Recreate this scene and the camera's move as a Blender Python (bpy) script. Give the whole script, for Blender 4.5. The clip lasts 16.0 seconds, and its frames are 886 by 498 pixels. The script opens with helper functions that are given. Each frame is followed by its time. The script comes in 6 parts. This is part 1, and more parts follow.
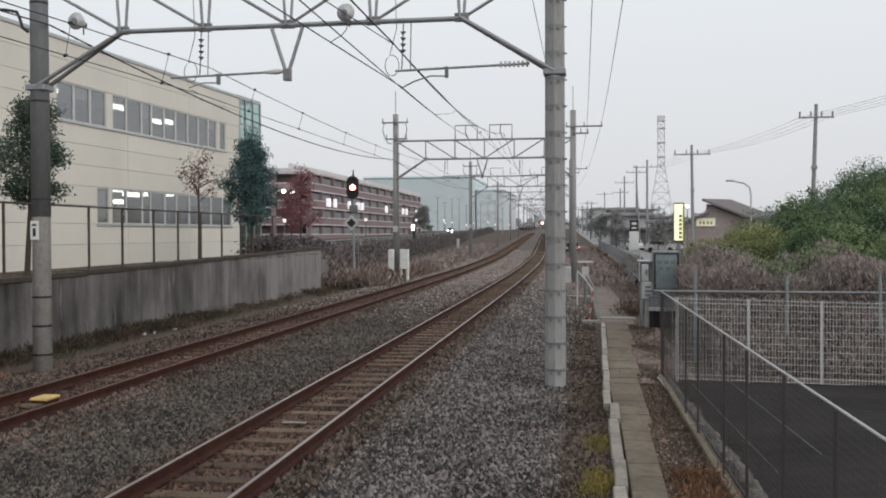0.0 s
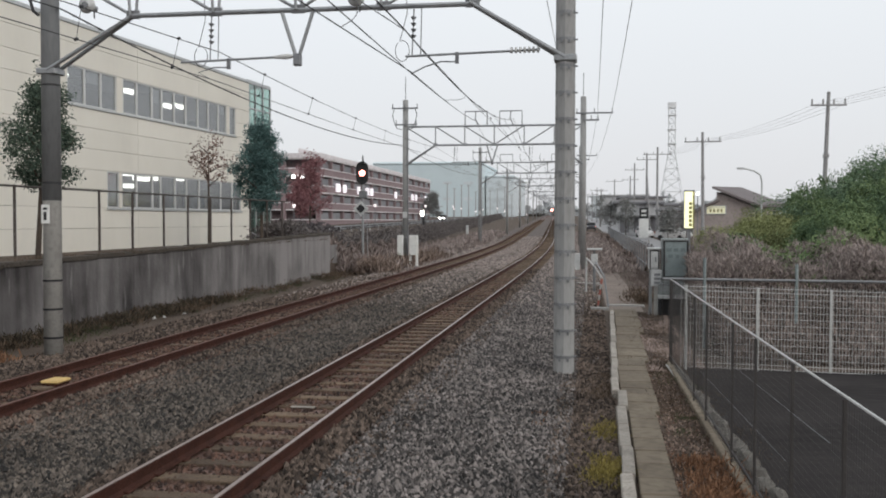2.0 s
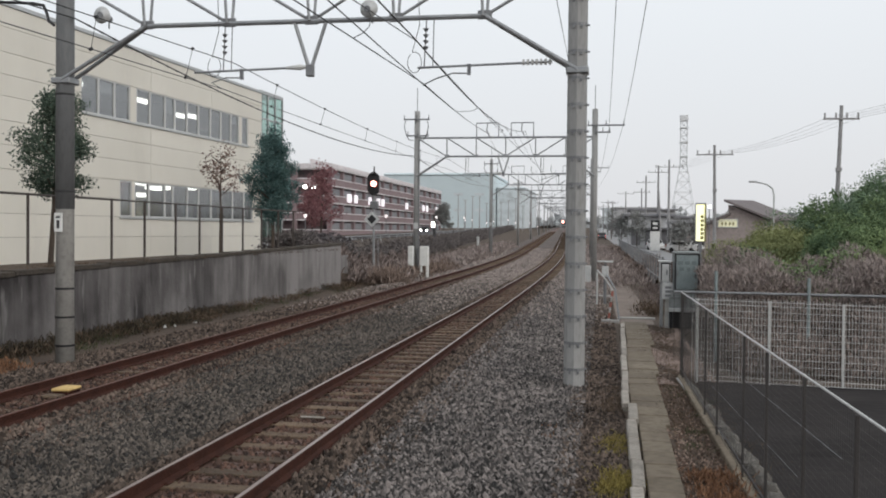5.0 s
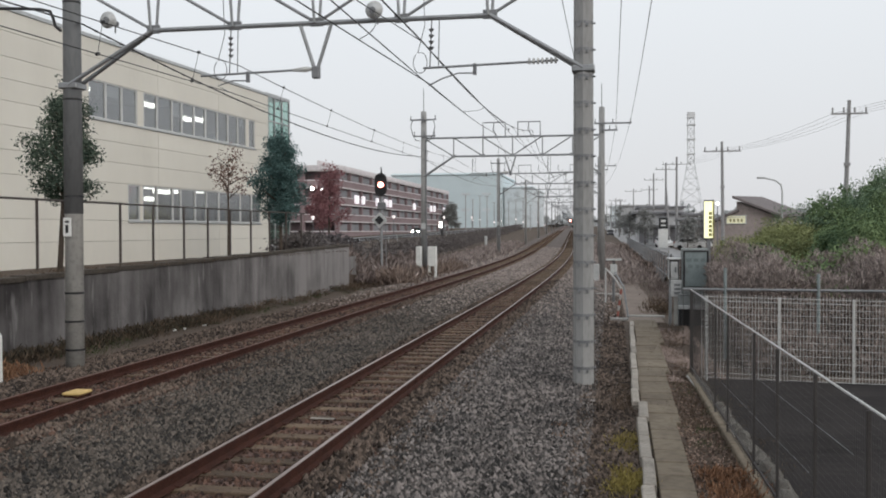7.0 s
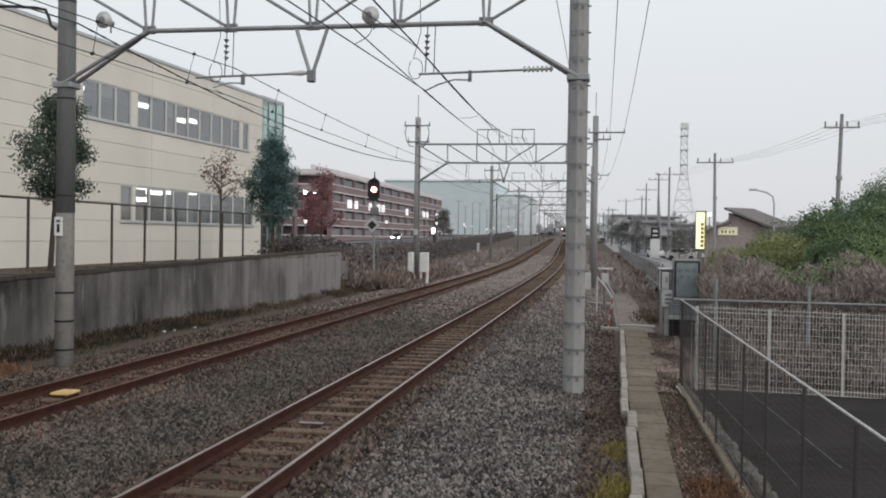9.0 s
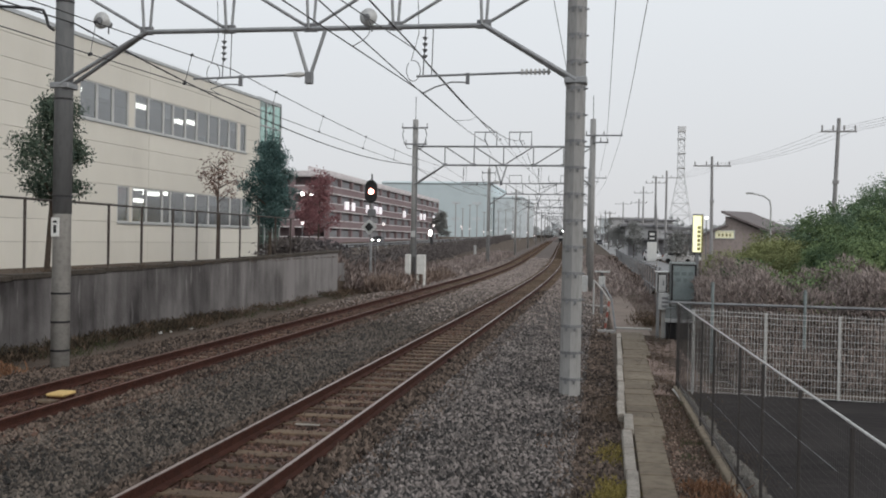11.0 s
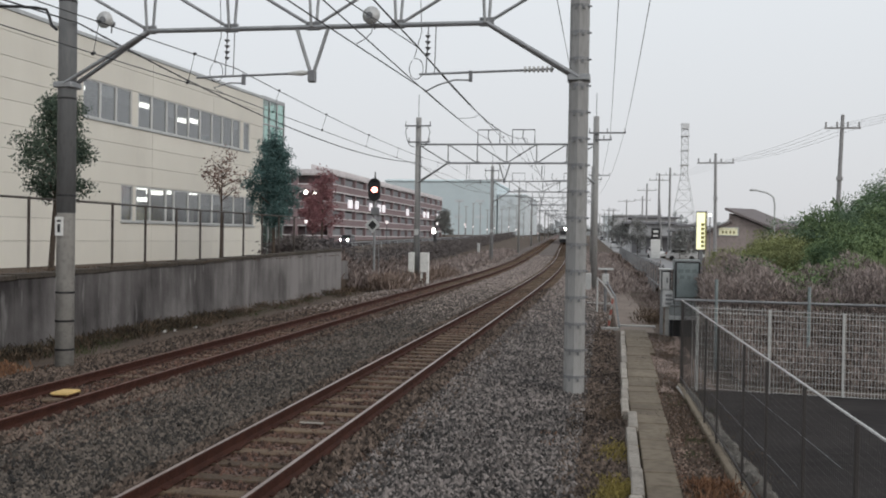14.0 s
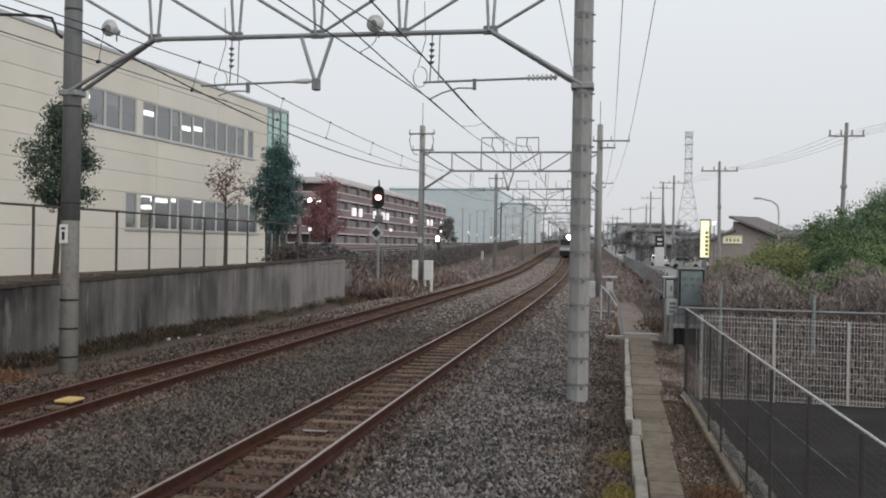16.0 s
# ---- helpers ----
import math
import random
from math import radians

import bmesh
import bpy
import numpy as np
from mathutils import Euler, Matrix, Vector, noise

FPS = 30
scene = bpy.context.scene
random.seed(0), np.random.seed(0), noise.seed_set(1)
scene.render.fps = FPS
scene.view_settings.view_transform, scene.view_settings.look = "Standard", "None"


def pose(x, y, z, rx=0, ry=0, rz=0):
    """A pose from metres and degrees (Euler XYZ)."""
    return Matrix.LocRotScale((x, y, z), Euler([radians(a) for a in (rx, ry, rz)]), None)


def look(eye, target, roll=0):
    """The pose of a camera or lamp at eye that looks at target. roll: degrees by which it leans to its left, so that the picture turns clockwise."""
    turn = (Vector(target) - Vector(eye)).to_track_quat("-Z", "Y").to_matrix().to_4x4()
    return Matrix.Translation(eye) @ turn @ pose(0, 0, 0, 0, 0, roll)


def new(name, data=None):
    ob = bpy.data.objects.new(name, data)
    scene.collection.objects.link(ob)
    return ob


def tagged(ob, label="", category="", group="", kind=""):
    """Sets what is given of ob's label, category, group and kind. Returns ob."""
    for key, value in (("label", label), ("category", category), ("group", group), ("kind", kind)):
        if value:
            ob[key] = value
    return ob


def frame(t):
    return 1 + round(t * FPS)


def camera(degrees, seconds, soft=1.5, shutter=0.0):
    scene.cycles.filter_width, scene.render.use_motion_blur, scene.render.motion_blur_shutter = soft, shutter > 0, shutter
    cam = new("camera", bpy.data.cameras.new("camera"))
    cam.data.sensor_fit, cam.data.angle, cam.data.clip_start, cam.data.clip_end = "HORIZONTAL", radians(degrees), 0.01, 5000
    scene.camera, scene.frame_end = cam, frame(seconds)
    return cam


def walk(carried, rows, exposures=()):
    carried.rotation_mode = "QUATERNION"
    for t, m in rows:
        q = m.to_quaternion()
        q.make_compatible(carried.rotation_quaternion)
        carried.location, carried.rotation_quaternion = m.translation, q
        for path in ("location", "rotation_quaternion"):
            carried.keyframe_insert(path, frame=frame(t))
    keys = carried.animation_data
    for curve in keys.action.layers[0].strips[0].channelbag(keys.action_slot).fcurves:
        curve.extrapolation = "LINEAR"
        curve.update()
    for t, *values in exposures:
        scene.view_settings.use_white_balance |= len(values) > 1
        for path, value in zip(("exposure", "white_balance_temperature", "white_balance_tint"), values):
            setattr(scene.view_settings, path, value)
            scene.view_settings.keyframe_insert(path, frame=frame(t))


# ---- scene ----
# ---------------------------------------------------------------- camera
EYE_Z = 2.433
cam = camera(50.82, 16.0, soft=1.9)


def aim(yaw, pitch, roll):
    """A pose at the fixed stand: yaw to the left of the track, pitch up, roll clockwise, in degrees."""
    a, b = radians(yaw), radians(pitch)
    way = Vector((-math.sin(a) * math.cos(b), math.cos(a) * math.cos(b), math.sin(b)))
    eye = Vector((0, 0, EYE_Z))
    return look(eye, eye + way, roll)


WALK = [
    (0, 8.669, -0.925, -0.254),
    (0.5, 9.265, -0.940, -0.450),
    (1, 9.295, -1.257, -0.429),
    (1.5, 9.198, -1.635, -0.251),
    (2, 9.230, -1.774, 0.107),
    (2.5, 9.439, -1.629, 0.547),
    (3, 9.686, -1.509, 0.876),
    (3.5, 9.767, -1.272, 1.065),
    (4, 9.776, -1.171, 0.993),
    (6.5, 10.211, -1.015, -0.193),
    (7, 10.376, -1.090, -0.174),
    (7.5, 10.572, -0.985, 0.089),
    (8, 10.409, -0.935, 0.428),
    (8.5, 10.211, -0.841, 0.699),
    (9, 9.893, -0.711, 0.860),
    (11.5, 9.725, -0.570, 1.109),
    (12, 9.741, -0.617, 1.110),
    (12.5, 9.779, -0.638, 1.050),
    (13, 9.814, -0.651, 0.981),
    (13.5, 9.883, -0.679, 0.992),
    (14, 9.923, -0.699, 0.913),
    (14.5, 9.822, -0.711, 0.920),
    (15, 9.720, -0.712, 0.885),
    (15.5, 9.661, -0.498, 0.858),
    (16, 10.161, -0.222, 0.953),
]
walk(cam, [(t, aim(y, p, r)) for t, y, p, r in WALK], [(0.0, 0.1), (0.5, 0.09), (2.0, 0.2), (4.2, 0.2), (6.5, 0.13), (8.0, 0.17), (9.0, 0.11), (12.5, 0.06), (15.0, 0.07), (16.0, 0.08)])

# ---------------------------------------------------------------- sky and light
world = bpy.data.worlds.new("overcast_sky")
scene.world = world
world.use_nodes = True
wn, wl = world.node_tree.nodes, world.node_tree.links
sky = wn.new("ShaderNodeTexSky")
sky.sky_type, sky.sun_disc = "NISHITA", False
sky.sun_elevation, sky.sun_rotation = radians(27), radians(127)
sky.dust_density, sky.air_density = 4.0, 1.0
cloud = wn.new("ShaderNodeMixRGB")
cloud.inputs[0].default_value = 0.93
wl.new(sky.outputs[0], cloud.inputs[1])
# the cloud cover is brighter overhead than at the horizon
where, split, height, cover = (wn.new("ShaderNode" + k) for k in ("TexCoord", "SeparateXYZ", "MapRange", "MixRGB"))
height.inputs["From Min"].default_value, height.inputs["From Max"].default_value = 0.0, 0.3
cover.inputs[1].default_value, cover.inputs[2].default_value = (5.85, 5.9, 6.1, 1), (7.0, 7.32, 7.6, 1)
wl.new(where.outputs["Generated"], split.inputs[0])
wl.new(split.outputs["Z"], height.inputs[0])
wl.new(height.outputs[0], cover.inputs[0])
wl.new(cover.outputs[0], cloud.inputs[2])
bg = wn["Background"]
wl.new(cloud.outputs[0], bg.inputs[0])
bg.inputs[1].default_value = 0.115
sun = new("sun", bpy.data.lights.new("sun", "SUN"))
sun.data.energy, sun.data.angle, sun.data.color = 0.8, radians(40), (1.0, 0.95, 0.88)
sun.matrix_world = look((40, -30, 26), (0, 0, 0))


# ---------------------------------------------------------------- the line's plan
def off(y):
    """How far the line bends to the left at y."""
    d = max(0.0, y - 32)
    return -0.000225 * d * d if d < 87.8 else -(1.734 + 0.0395 * (d - 87.8))


def rise(y):
    """The height of the rails at y."""
    d = max(0.0, y - 60)
    return 0.000115 * d * d if d < 50 else 0.2875 + 0.0115 * (d - 50)


RIGHT_TRACK, LEFT_TRACK = -3.834, -8.209
GANTRY_Y = [16.8, 52, 93, 141, 190, 243, 295, 345, 395, 445]


# ---------------------------------------------------------------- materials
def mat(name, a, b=None, scale=3.0, rough=0.8, metal=0.0, bump=0.0, fine=None, stretch=(1, 1, 1), rand=0.0, c=None, spec=0.5, coat=0.0):
    """A surface that wanders between colours a and b at two scales, with relief."""
    m = bpy.data.materials.new(name)
    m.use_nodes = True
    n, l = m.node_tree.nodes, m.node_tree.links
    p = n["Principled BSDF"]
    p.inputs["Roughness"].default_value, p.inputs["Metallic"].default_value = rough, metal
    p.inputs["Specular IOR Level"].default_value = spec
    p.inputs["Coat Weight"].default_value = coat
    b = b or tuple(v * 0.75 for v in a)
    geo = n.new("ShaderNodeNewGeometry")
    mp = n.new("ShaderNodeMapping")
    mp.inputs["Scale"].default_value = stretch
    l.new(geo.outputs["Position"], mp.inputs[0])
    big, small = n.new("ShaderNodeTexNoise"), n.new("ShaderNodeTexNoise")
    big.inputs["Scale"].default_value, big.inputs["Detail"].default_value = scale, 5
    small.inputs["Scale"].default_value, small.inputs["Detail"].default_value = fine or scale * 9, 4
    l.new(mp.outputs[0], big.inputs[0])
    l.new(mp.outputs[0], small.inputs[0])
    ramp = n.new("ShaderNodeValToRGB")
    ramp.color_ramp.elements[0].position, ramp.color_ramp.elements[1].position = 0.33, 0.67
    ramp.color_ramp.elements[0].color, ramp.color_ramp.elements[1].color = (*a, 1), (*b, 1)
    l.new(big.outputs[0], ramp.inputs[0])
    mix = n.new("ShaderNodeMixRGB")
    mix.blend_type = "MIX"
    ramp2 = n.new("ShaderNodeValToRGB")
    ramp2.color_ramp.elements[0].position, ramp2.color_ramp.elements[1].position = 0.45, 0.7
    ramp2.color_ramp.elements[0].color, ramp2.color_ramp.elements[1].color = (0, 0, 0, 1), (0.7, 0.7, 0.7, 1)
    l.new(small.outputs[0], ramp2.inputs[0])
    l.new(ramp2.outputs[0], mix.inputs[0])
    l.new(ramp.outputs[0], mix.inputs[1])
    mix.inputs[2].default_value = (*(c or tuple(v * 0.65 for v in a)), 1)
    out = mix.outputs[0]
    if rand:
        info, hsv, mul = n.new("ShaderNodeObjectInfo"), n.new("ShaderNodeHueSaturation"), n.new("ShaderNodeMath")
        mul.operation = "MULTIPLY_ADD"
        mul.inputs[1].default_value, mul.inputs[2].default_value = rand, 1 - rand / 2
        l.new(info.outputs["Random"], mul.inputs[0])
        l.new(mul.outputs[0], hsv.inputs["Value"])
        l.new(out, hsv.inputs["Color"])
        out = hsv.outputs[0]
    l.new(out, p.inputs["Base Color"])
    if bump:
        bm_ = n.new("ShaderNodeBump")
        bm_.inputs["Strength"].default_value, bm_.inputs["Distance"].default_value = bump, 0.02
        l.new(small.outputs[0], bm_.inputs["Height"])
        l.new(bm_.outputs[0], p.inputs["Normal"])
    return m


def island_mat(name, a, b, rough=0.85, leafy=1.0, clumpy=0.9, scale=0.6, spec=0.3, few=1.0):
    """Many small loose pieces in one mesh, each with its own tone."""
    m = bpy.data.materials.new(name)
    m.use_nodes = True
    n, l = m.node_tree.nodes, m.node_tree.links
    p = n["Principled BSDF"]
    p.inputs["Roughness"].default_value = rough
    p.inputs["Specular IOR Level"].default_value = spec
    geo, ramp, big = n.new("ShaderNodeNewGeometry"), n.new("ShaderNodeValToRGB"), n.new("ShaderNodeTexNoise")
    big.inputs["Scale"].default_value = scale
    l.new(geo.outputs["Position"], big.inputs[0])
    add = n.new("ShaderNodeMath")
    add.operation = "MULTIPLY_ADD"
    add.inputs[1].default_value, add.inputs[2].default_value = clumpy, 0.5 - 0.5 * clumpy - 0.5 * leafy
    l.new(big.outputs[0], add.inputs[0])
    s = n.new("ShaderNodeMath")
    s.operation = "MULTIPLY_ADD"
    s.inputs[1].default_value = leafy
    l.new(add.outputs[0], s.inputs[2])
    l.new(geo.outputs["Random Per Island"], s.inputs[0])
    ramp.color_ramp.elements[0].color, ramp.color_ramp.elements[1].color = (*a, 1), (*b, 1)
    rare = n.new("ShaderNodeMath")
    rare.operation, rare.use_clamp = "POWER", True
    rare.inputs[1].default_value = few
    s.use_clamp = True
    l.new(s.outputs[0], rare.inputs[0])
    l.new(rare.outputs[0], ramp.inputs[0])
    l.new(ramp.outputs[0], p.inputs["Base Color"])
    return m


def streaked(name, pale, dark, drip):
    """Old concrete with rain streaks: broad stains, narrow vertical runs and a few pale drips."""
    m = bpy.data.materials.new(name)
    m.use_nodes = True
    n, l = m.node_tree.nodes, m.node_tree.links
    p = n["Principled BSDF"]
    p.inputs["Roughness"].default_value = 0.9
    geo = n.new("ShaderNodeNewGeometry")

    def field(stretch, scale, lo, hi):
        mp, t, r = n.new("ShaderNodeMapping"), n.new("ShaderNodeTexNoise"), n.new("ShaderNodeMapRange")
        mp.inputs["Scale"].default_value = stretch
        t.inputs["Scale"].default_value, t.inputs["Detail"].default_value = scale, 6
        r.inputs["From Min"].default_value, r.inputs["From Max"].default_value = lo, hi
        l.new(geo.outputs["Position"], mp.inputs[0])
        l.new(mp.outputs[0], t.inputs[0])
        l.new(t.outputs[0], r.inputs[0])
        return r.outputs[0]

    broad = field((1, 1, 0.75), 0.5, 0.36, 0.64)
    runs = field((1, 1, 0.14), 1.9, 0.34, 0.66)
    drips = field((1, 1, 0.2), 3.4, 0.6, 0.7)
    grain = field((1, 1, 1), 9, 0.3, 0.7)
    avg = n.new("ShaderNodeMath")
    avg.operation = "MULTIPLY_ADD"
    avg.inputs[1].default_value = 0.58
    half = n.new("ShaderNodeMath")
    half.operation = "MULTIPLY"
    half.inputs[1].default_value = 0.42
    l.new(runs, half.inputs[0])
    l.new(broad, avg.inputs[0])
    l.new(half.outputs[0], avg.inputs[2])
    # stains thin out further along the wall: distance haze put into the tone
    split, haze_ramp, total = n.new("ShaderNodeSeparateXYZ"), n.new("ShaderNodeMapRange"), n.new("ShaderNodeMath")
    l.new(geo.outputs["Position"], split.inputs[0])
    l.new(split.outputs["Y"], haze_ramp.inputs[0])
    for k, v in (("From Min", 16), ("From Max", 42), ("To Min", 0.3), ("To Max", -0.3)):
        haze_ramp.inputs[k].default_value = v
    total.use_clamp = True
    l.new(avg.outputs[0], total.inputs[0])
    l.new(haze_ramp.outputs[0], total.inputs[1])
    base, spot = n.new("ShaderNodeMixRGB"), n.new("ShaderNodeMixRGB")
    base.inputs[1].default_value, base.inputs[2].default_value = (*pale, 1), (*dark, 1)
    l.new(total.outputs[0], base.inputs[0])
    few = n.new("ShaderNodeMath")
    few.operation = "MULTIPLY"
    few.inputs[1].default_value = 0.35
    l.new(drips, few.inputs[0])
    l.new(few.outputs[0], spot.inputs[0])
    l.new(base.outputs[0], spot.inputs[1])
    spot.inputs[2].default_value = (*drip, 1)
    l.new(spot.outputs[0], p.inputs["Base Color"])
    bump = n.new("ShaderNodeBump")
    bump.inputs["Strength"].default_value, bump.inputs["Distance"].default_value = 0.4, 0.02
    l.new(grain, bump.inputs["Height"])
    l.new(bump.outputs[0], p.inputs["Normal"])
    return m


def glow(name, col, strength):
    m = bpy.data.materials.new(name)
    m.use_nodes = True
    p = m.node_tree.nodes["Principled BSDF"]
    p.inputs["Base Color"].default_value = (*col, 1)
    p.inputs["Emission Color"].default_value = (*col, 1)
    p.inputs["Emission Strength"].default_value = strength
    return m


def glass(name, tint, gloss=0.2, rough=0.03):
    m = bpy.data.materials.new(name)
    m.use_nodes = True
    n, l = m.node_tree.nodes, m.node_tree.links
    n.remove(n["Principled BSDF"])
    t, g, x = n.new("ShaderNodeBsdfTransparent"), n.new("ShaderNodeBsdfGlossy"), n.new("ShaderNodeMixShader")
    t.inputs[0].default_value = (*tint, 1)
    g.inputs["Roughness"].default_value = rough
    x.inputs[0].default_value = gloss
    l.new(t.outputs[0], x.inputs[1])
    l.new(g.outputs[0], x.inputs[2])
    l.new(x.outputs[0], n["Material Output"].inputs[0])
    return m


M_GROUND = mat("soil", (0.125, 0.094, 0.075), (0.082, 0.063, 0.05), 0.8, 0.95, bump=0.7, fine=14, c=(0.046, 0.038, 0.03), spec=0.2)
M_BALLAST = mat("ballast_bed", (0.14, 0.112, 0.10), (0.095, 0.076, 0.068), 1.2, 0.85, bump=1.0, fine=28, c=(0.043, 0.034, 0.03), spec=0.25)
M_RUSTBED = mat("rusty_ballast_bed", (0.15, 0.083, 0.062), (0.10, 0.057, 0.044), 1.5, 0.65, bump=1.0, fine=26, c=(0.045, 0.027, 0.021), spec=0.4)
M_STONE = island_mat("ballast_stone", (0.0105, 0.0091, 0.0086), (0.275, 0.241, 0.226), rough=0.65, spec=0.4, few=1.8, clumpy=0.5)
M_RUSTSTONE = island_mat("rust_dusted_stone", (0.022, 0.0118, 0.0086), (0.15, 0.084, 0.061), rough=0.65, few=1.4)
M_SOILSTONE = island_mat("soiled_stone", (0.018, 0.0128, 0.010), (0.185, 0.14, 0.113), few=1.5)
M_CLOD = island_mat("dry_clod", (0.05, 0.036, 0.028), (0.36, 0.265, 0.215), few=1.6)
M_MIDSTONE = island_mat("dark_ballast_stone", (0.008, 0.0064, 0.0053), (0.165, 0.136, 0.113), rough=0.65, spec=0.4, few=1.7, clumpy=0.6)
# paler than the near stones, with haze along the line coloured in
M_FARSTONE = island_mat("hazed_far_stone", (0.068, 0.054, 0.048), (0.35, 0.288, 0.26), rough=0.6, spec=0.5, clumpy=0.5)
M_RAILSIDE = mat("rusty_steel", (0.056, 0.0215, 0.015), (0.034, 0.0135, 0.010), 5, 0.85, 0.1, 0.4, c=(0.085, 0.034, 0.0225), spec=0.2)
M_RAILTOP = mat("polished_rail_head", (0.31, 0.235, 0.205), (0.22, 0.165, 0.145), 2, 0.3, 0.75)
M_RAILDULL = mat("dull_rail_head", (0.13, 0.054, 0.037), (0.085, 0.036, 0.026), 3, 0.6, 0.2)
M_SLEEPER = mat("weathered_sleeper", (0.17, 0.122, 0.083), (0.092, 0.064, 0.045), 3, 0.85, bump=0.6, rand=0.7, c=(0.053, 0.036, 0.026), spec=0.25)
M_CONC = mat("aged_concrete", (0.42, 0.41, 0.39), (0.34, 0.33, 0.31), 1.5, 0.85, bump=0.3, rand=0.08)
M_CONCDIRT = mat("dirty_broken_concrete", (0.22, 0.205, 0.185), (0.10, 0.09, 0.078), 4, 0.9, bump=0.6, c=(0.06, 0.055, 0.045))
M_POLE = mat("concrete_pole", (0.34, 0.338, 0.332), (0.265, 0.264, 0.262), 2.0, 0.8, bump=0.2, stretch=(1, 1, 0.25))
M_DARKPOLE = mat("dark_pole_sleeve", (0.20, 0.205, 0.21), (0.15, 0.155, 0.16), 2.0, 0.7, bump=0.15, stretch=(1, 1, 0.25))
# asphalt as pale as the mist seen over the far road
M_PALEROAD = mat("wet_misty_asphalt", (0.24, 0.235, 0.235), (0.18, 0.178, 0.18), 0.3, 0.55, bump=0.1)
M_STEEL = mat("galvanised_steel", (0.36, 0.37, 0.38), (0.27, 0.28, 0.29), 4, 0.5, 0.55)
M_DARKSTEEL = mat("weathered_grey_steel", (0.24, 0.245, 0.255), (0.17, 0.175, 0.185), 3, 0.55, 0.4)
M_WIRE = mat("dark_wire", (0.06, 0.062, 0.065), (0.045, 0.045, 0.05), 3, 0.6, 0.5)
M_PORC = mat("porcelain", (0.62, 0.62, 0.6), (0.5, 0.5, 0.5), 6, 0.25)
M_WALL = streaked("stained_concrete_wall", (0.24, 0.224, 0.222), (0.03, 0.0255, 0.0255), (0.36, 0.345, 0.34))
M_COPING = mat("mossy_coping", (0.062, 0.048, 0.036), (0.035, 0.028, 0.022), 2.5, 0.95, bump=0.6, c=(0.1, 0.088, 0.075))
# lighter than the weeds: haze beyond the wall is part of this tone
M_BRUSH = island_mat("hazed_dry_brush", (0.11, 0.085, 0.078), (0.3, 0.245, 0.225))
M_CREAM = mat("cream_cladding", (0.70, 0.672, 0.605), (0.64, 0.612, 0.55), 0.4, 0.6, bump=0.03, c=(0.68, 0.65, 0.575), stretch=(1, 1, 0.5), rand=0.05)
M_JOINT = mat("joint_sealant", (0.33, 0.31, 0.27), None, 3, 0.8)
M_ALU = mat("grey_aluminium", (0.52, 0.53, 0.53), (0.45, 0.46, 0.46), 3, 0.4, 0.6)
M_SASH = mat("pale_window_sash", (0.56, 0.565, 0.56), (0.5, 0.505, 0.5), 2, 0.5, 0.1)
M_INSIDE = mat("factory_interior", (0.36, 0.365, 0.365), (0.27, 0.275, 0.275), 0.7, 0.9)
M_PANE = glass("window_glass", (0.66, 0.69, 0.70), 0.27, 0.12)
M_GREENPANE = glass("green_glass", (0.55, 0.74, 0.68), 0.3)
M_TUBE = glow("fluorescent_tube", (1.0, 0.96, 0.86), 5.0)
M_BROWNMETAL = mat("brown_fence_metal", (0.085, 0.07, 0.062), (0.06, 0.05, 0.045), 4, 0.6, 0.4)
M_BARK = mat("bark", (0.085, 0.065, 0.05), (0.055, 0.042, 0.034), 6, 0.95, bump=0.6)
M_LEAF = island_mat("evergreen_leaf", (0.024, 0.044, 0.036), (0.115, 0.155, 0.112))
M_BLUELEAF = island_mat("blue_green_leaf", (0.04, 0.084, 0.084), (0.12, 0.20, 0.19))
M_REDLEAF = island_mat("sparse_red_leaf", (0.11, 0.066, 0.055), (0.26, 0.17, 0.14))
# leaf tone raised to grey so the far trees look hazed
M_HAZELEAF = island_mat("dull_hazed_leaf", (0.16, 0.165, 0.16), (0.29, 0.29, 0.28))
M_REDTREE = island_mat("dark_red_leaf", (0.17, 0.075, 0.085), (0.30, 0.15, 0.155))
M_BUSH = island_mat("bush_leaf", (0.05, 0.092, 0.052), (0.225, 0.30, 0.138), leafy=0.55, clumpy=2.0, scale=0.5)
M_BUSHDARK = island_mat("dark_bush_leaf", (0.046, 0.088, 0.064), (0.205, 0.28, 0.165), leafy=0.6, clumpy=1.6, scale=0.6)
M_BUSH2 = island_mat("yellowish_grass_leaf", (0.115, 0.135, 0.058), (0.33, 0.35, 0.16), leafy=0.6, clumpy=1.8, scale=0.5)
M_REED = island_mat("dry_reed", (0.16, 0.133, 0.125), (0.44, 0.37, 0.345), leafy=0.9, clumpy=1.4, scale=0.9)
M_THICKET = island_mat("bare_thicket_twig", (0.06, 0.046, 0.04), (0.34, 0.27, 0.24), leafy=1.0, clumpy=1.3, scale=0.8)
M_WEED = island_mat("dry_weed", (0.04, 0.03, 0.022), (0.165, 0.118, 0.082))
M_DRYGRASS = island_mat("dry_brown_grass", (0.13, 0.095, 0.08), (0.33, 0.255, 0.215))
M_FOOTSHRUB = island_mat("dark_tangled_shrub", (0.018, 0.015, 0.011), (0.10, 0.08, 0.055))
M_GREENWEED = island_mat("green_weed", (0.022, 0.03, 0.013), (0.085, 0.10, 0.045))
M_RUSTWEED = island_mat("rust_orange_weed", (0.11, 0.055, 0.032), (0.30, 0.165, 0.095))
M_YELLOWWEED = island_mat("yellow_weed", (0.15, 0.12, 0.035), (0.34, 0.28, 0.085))
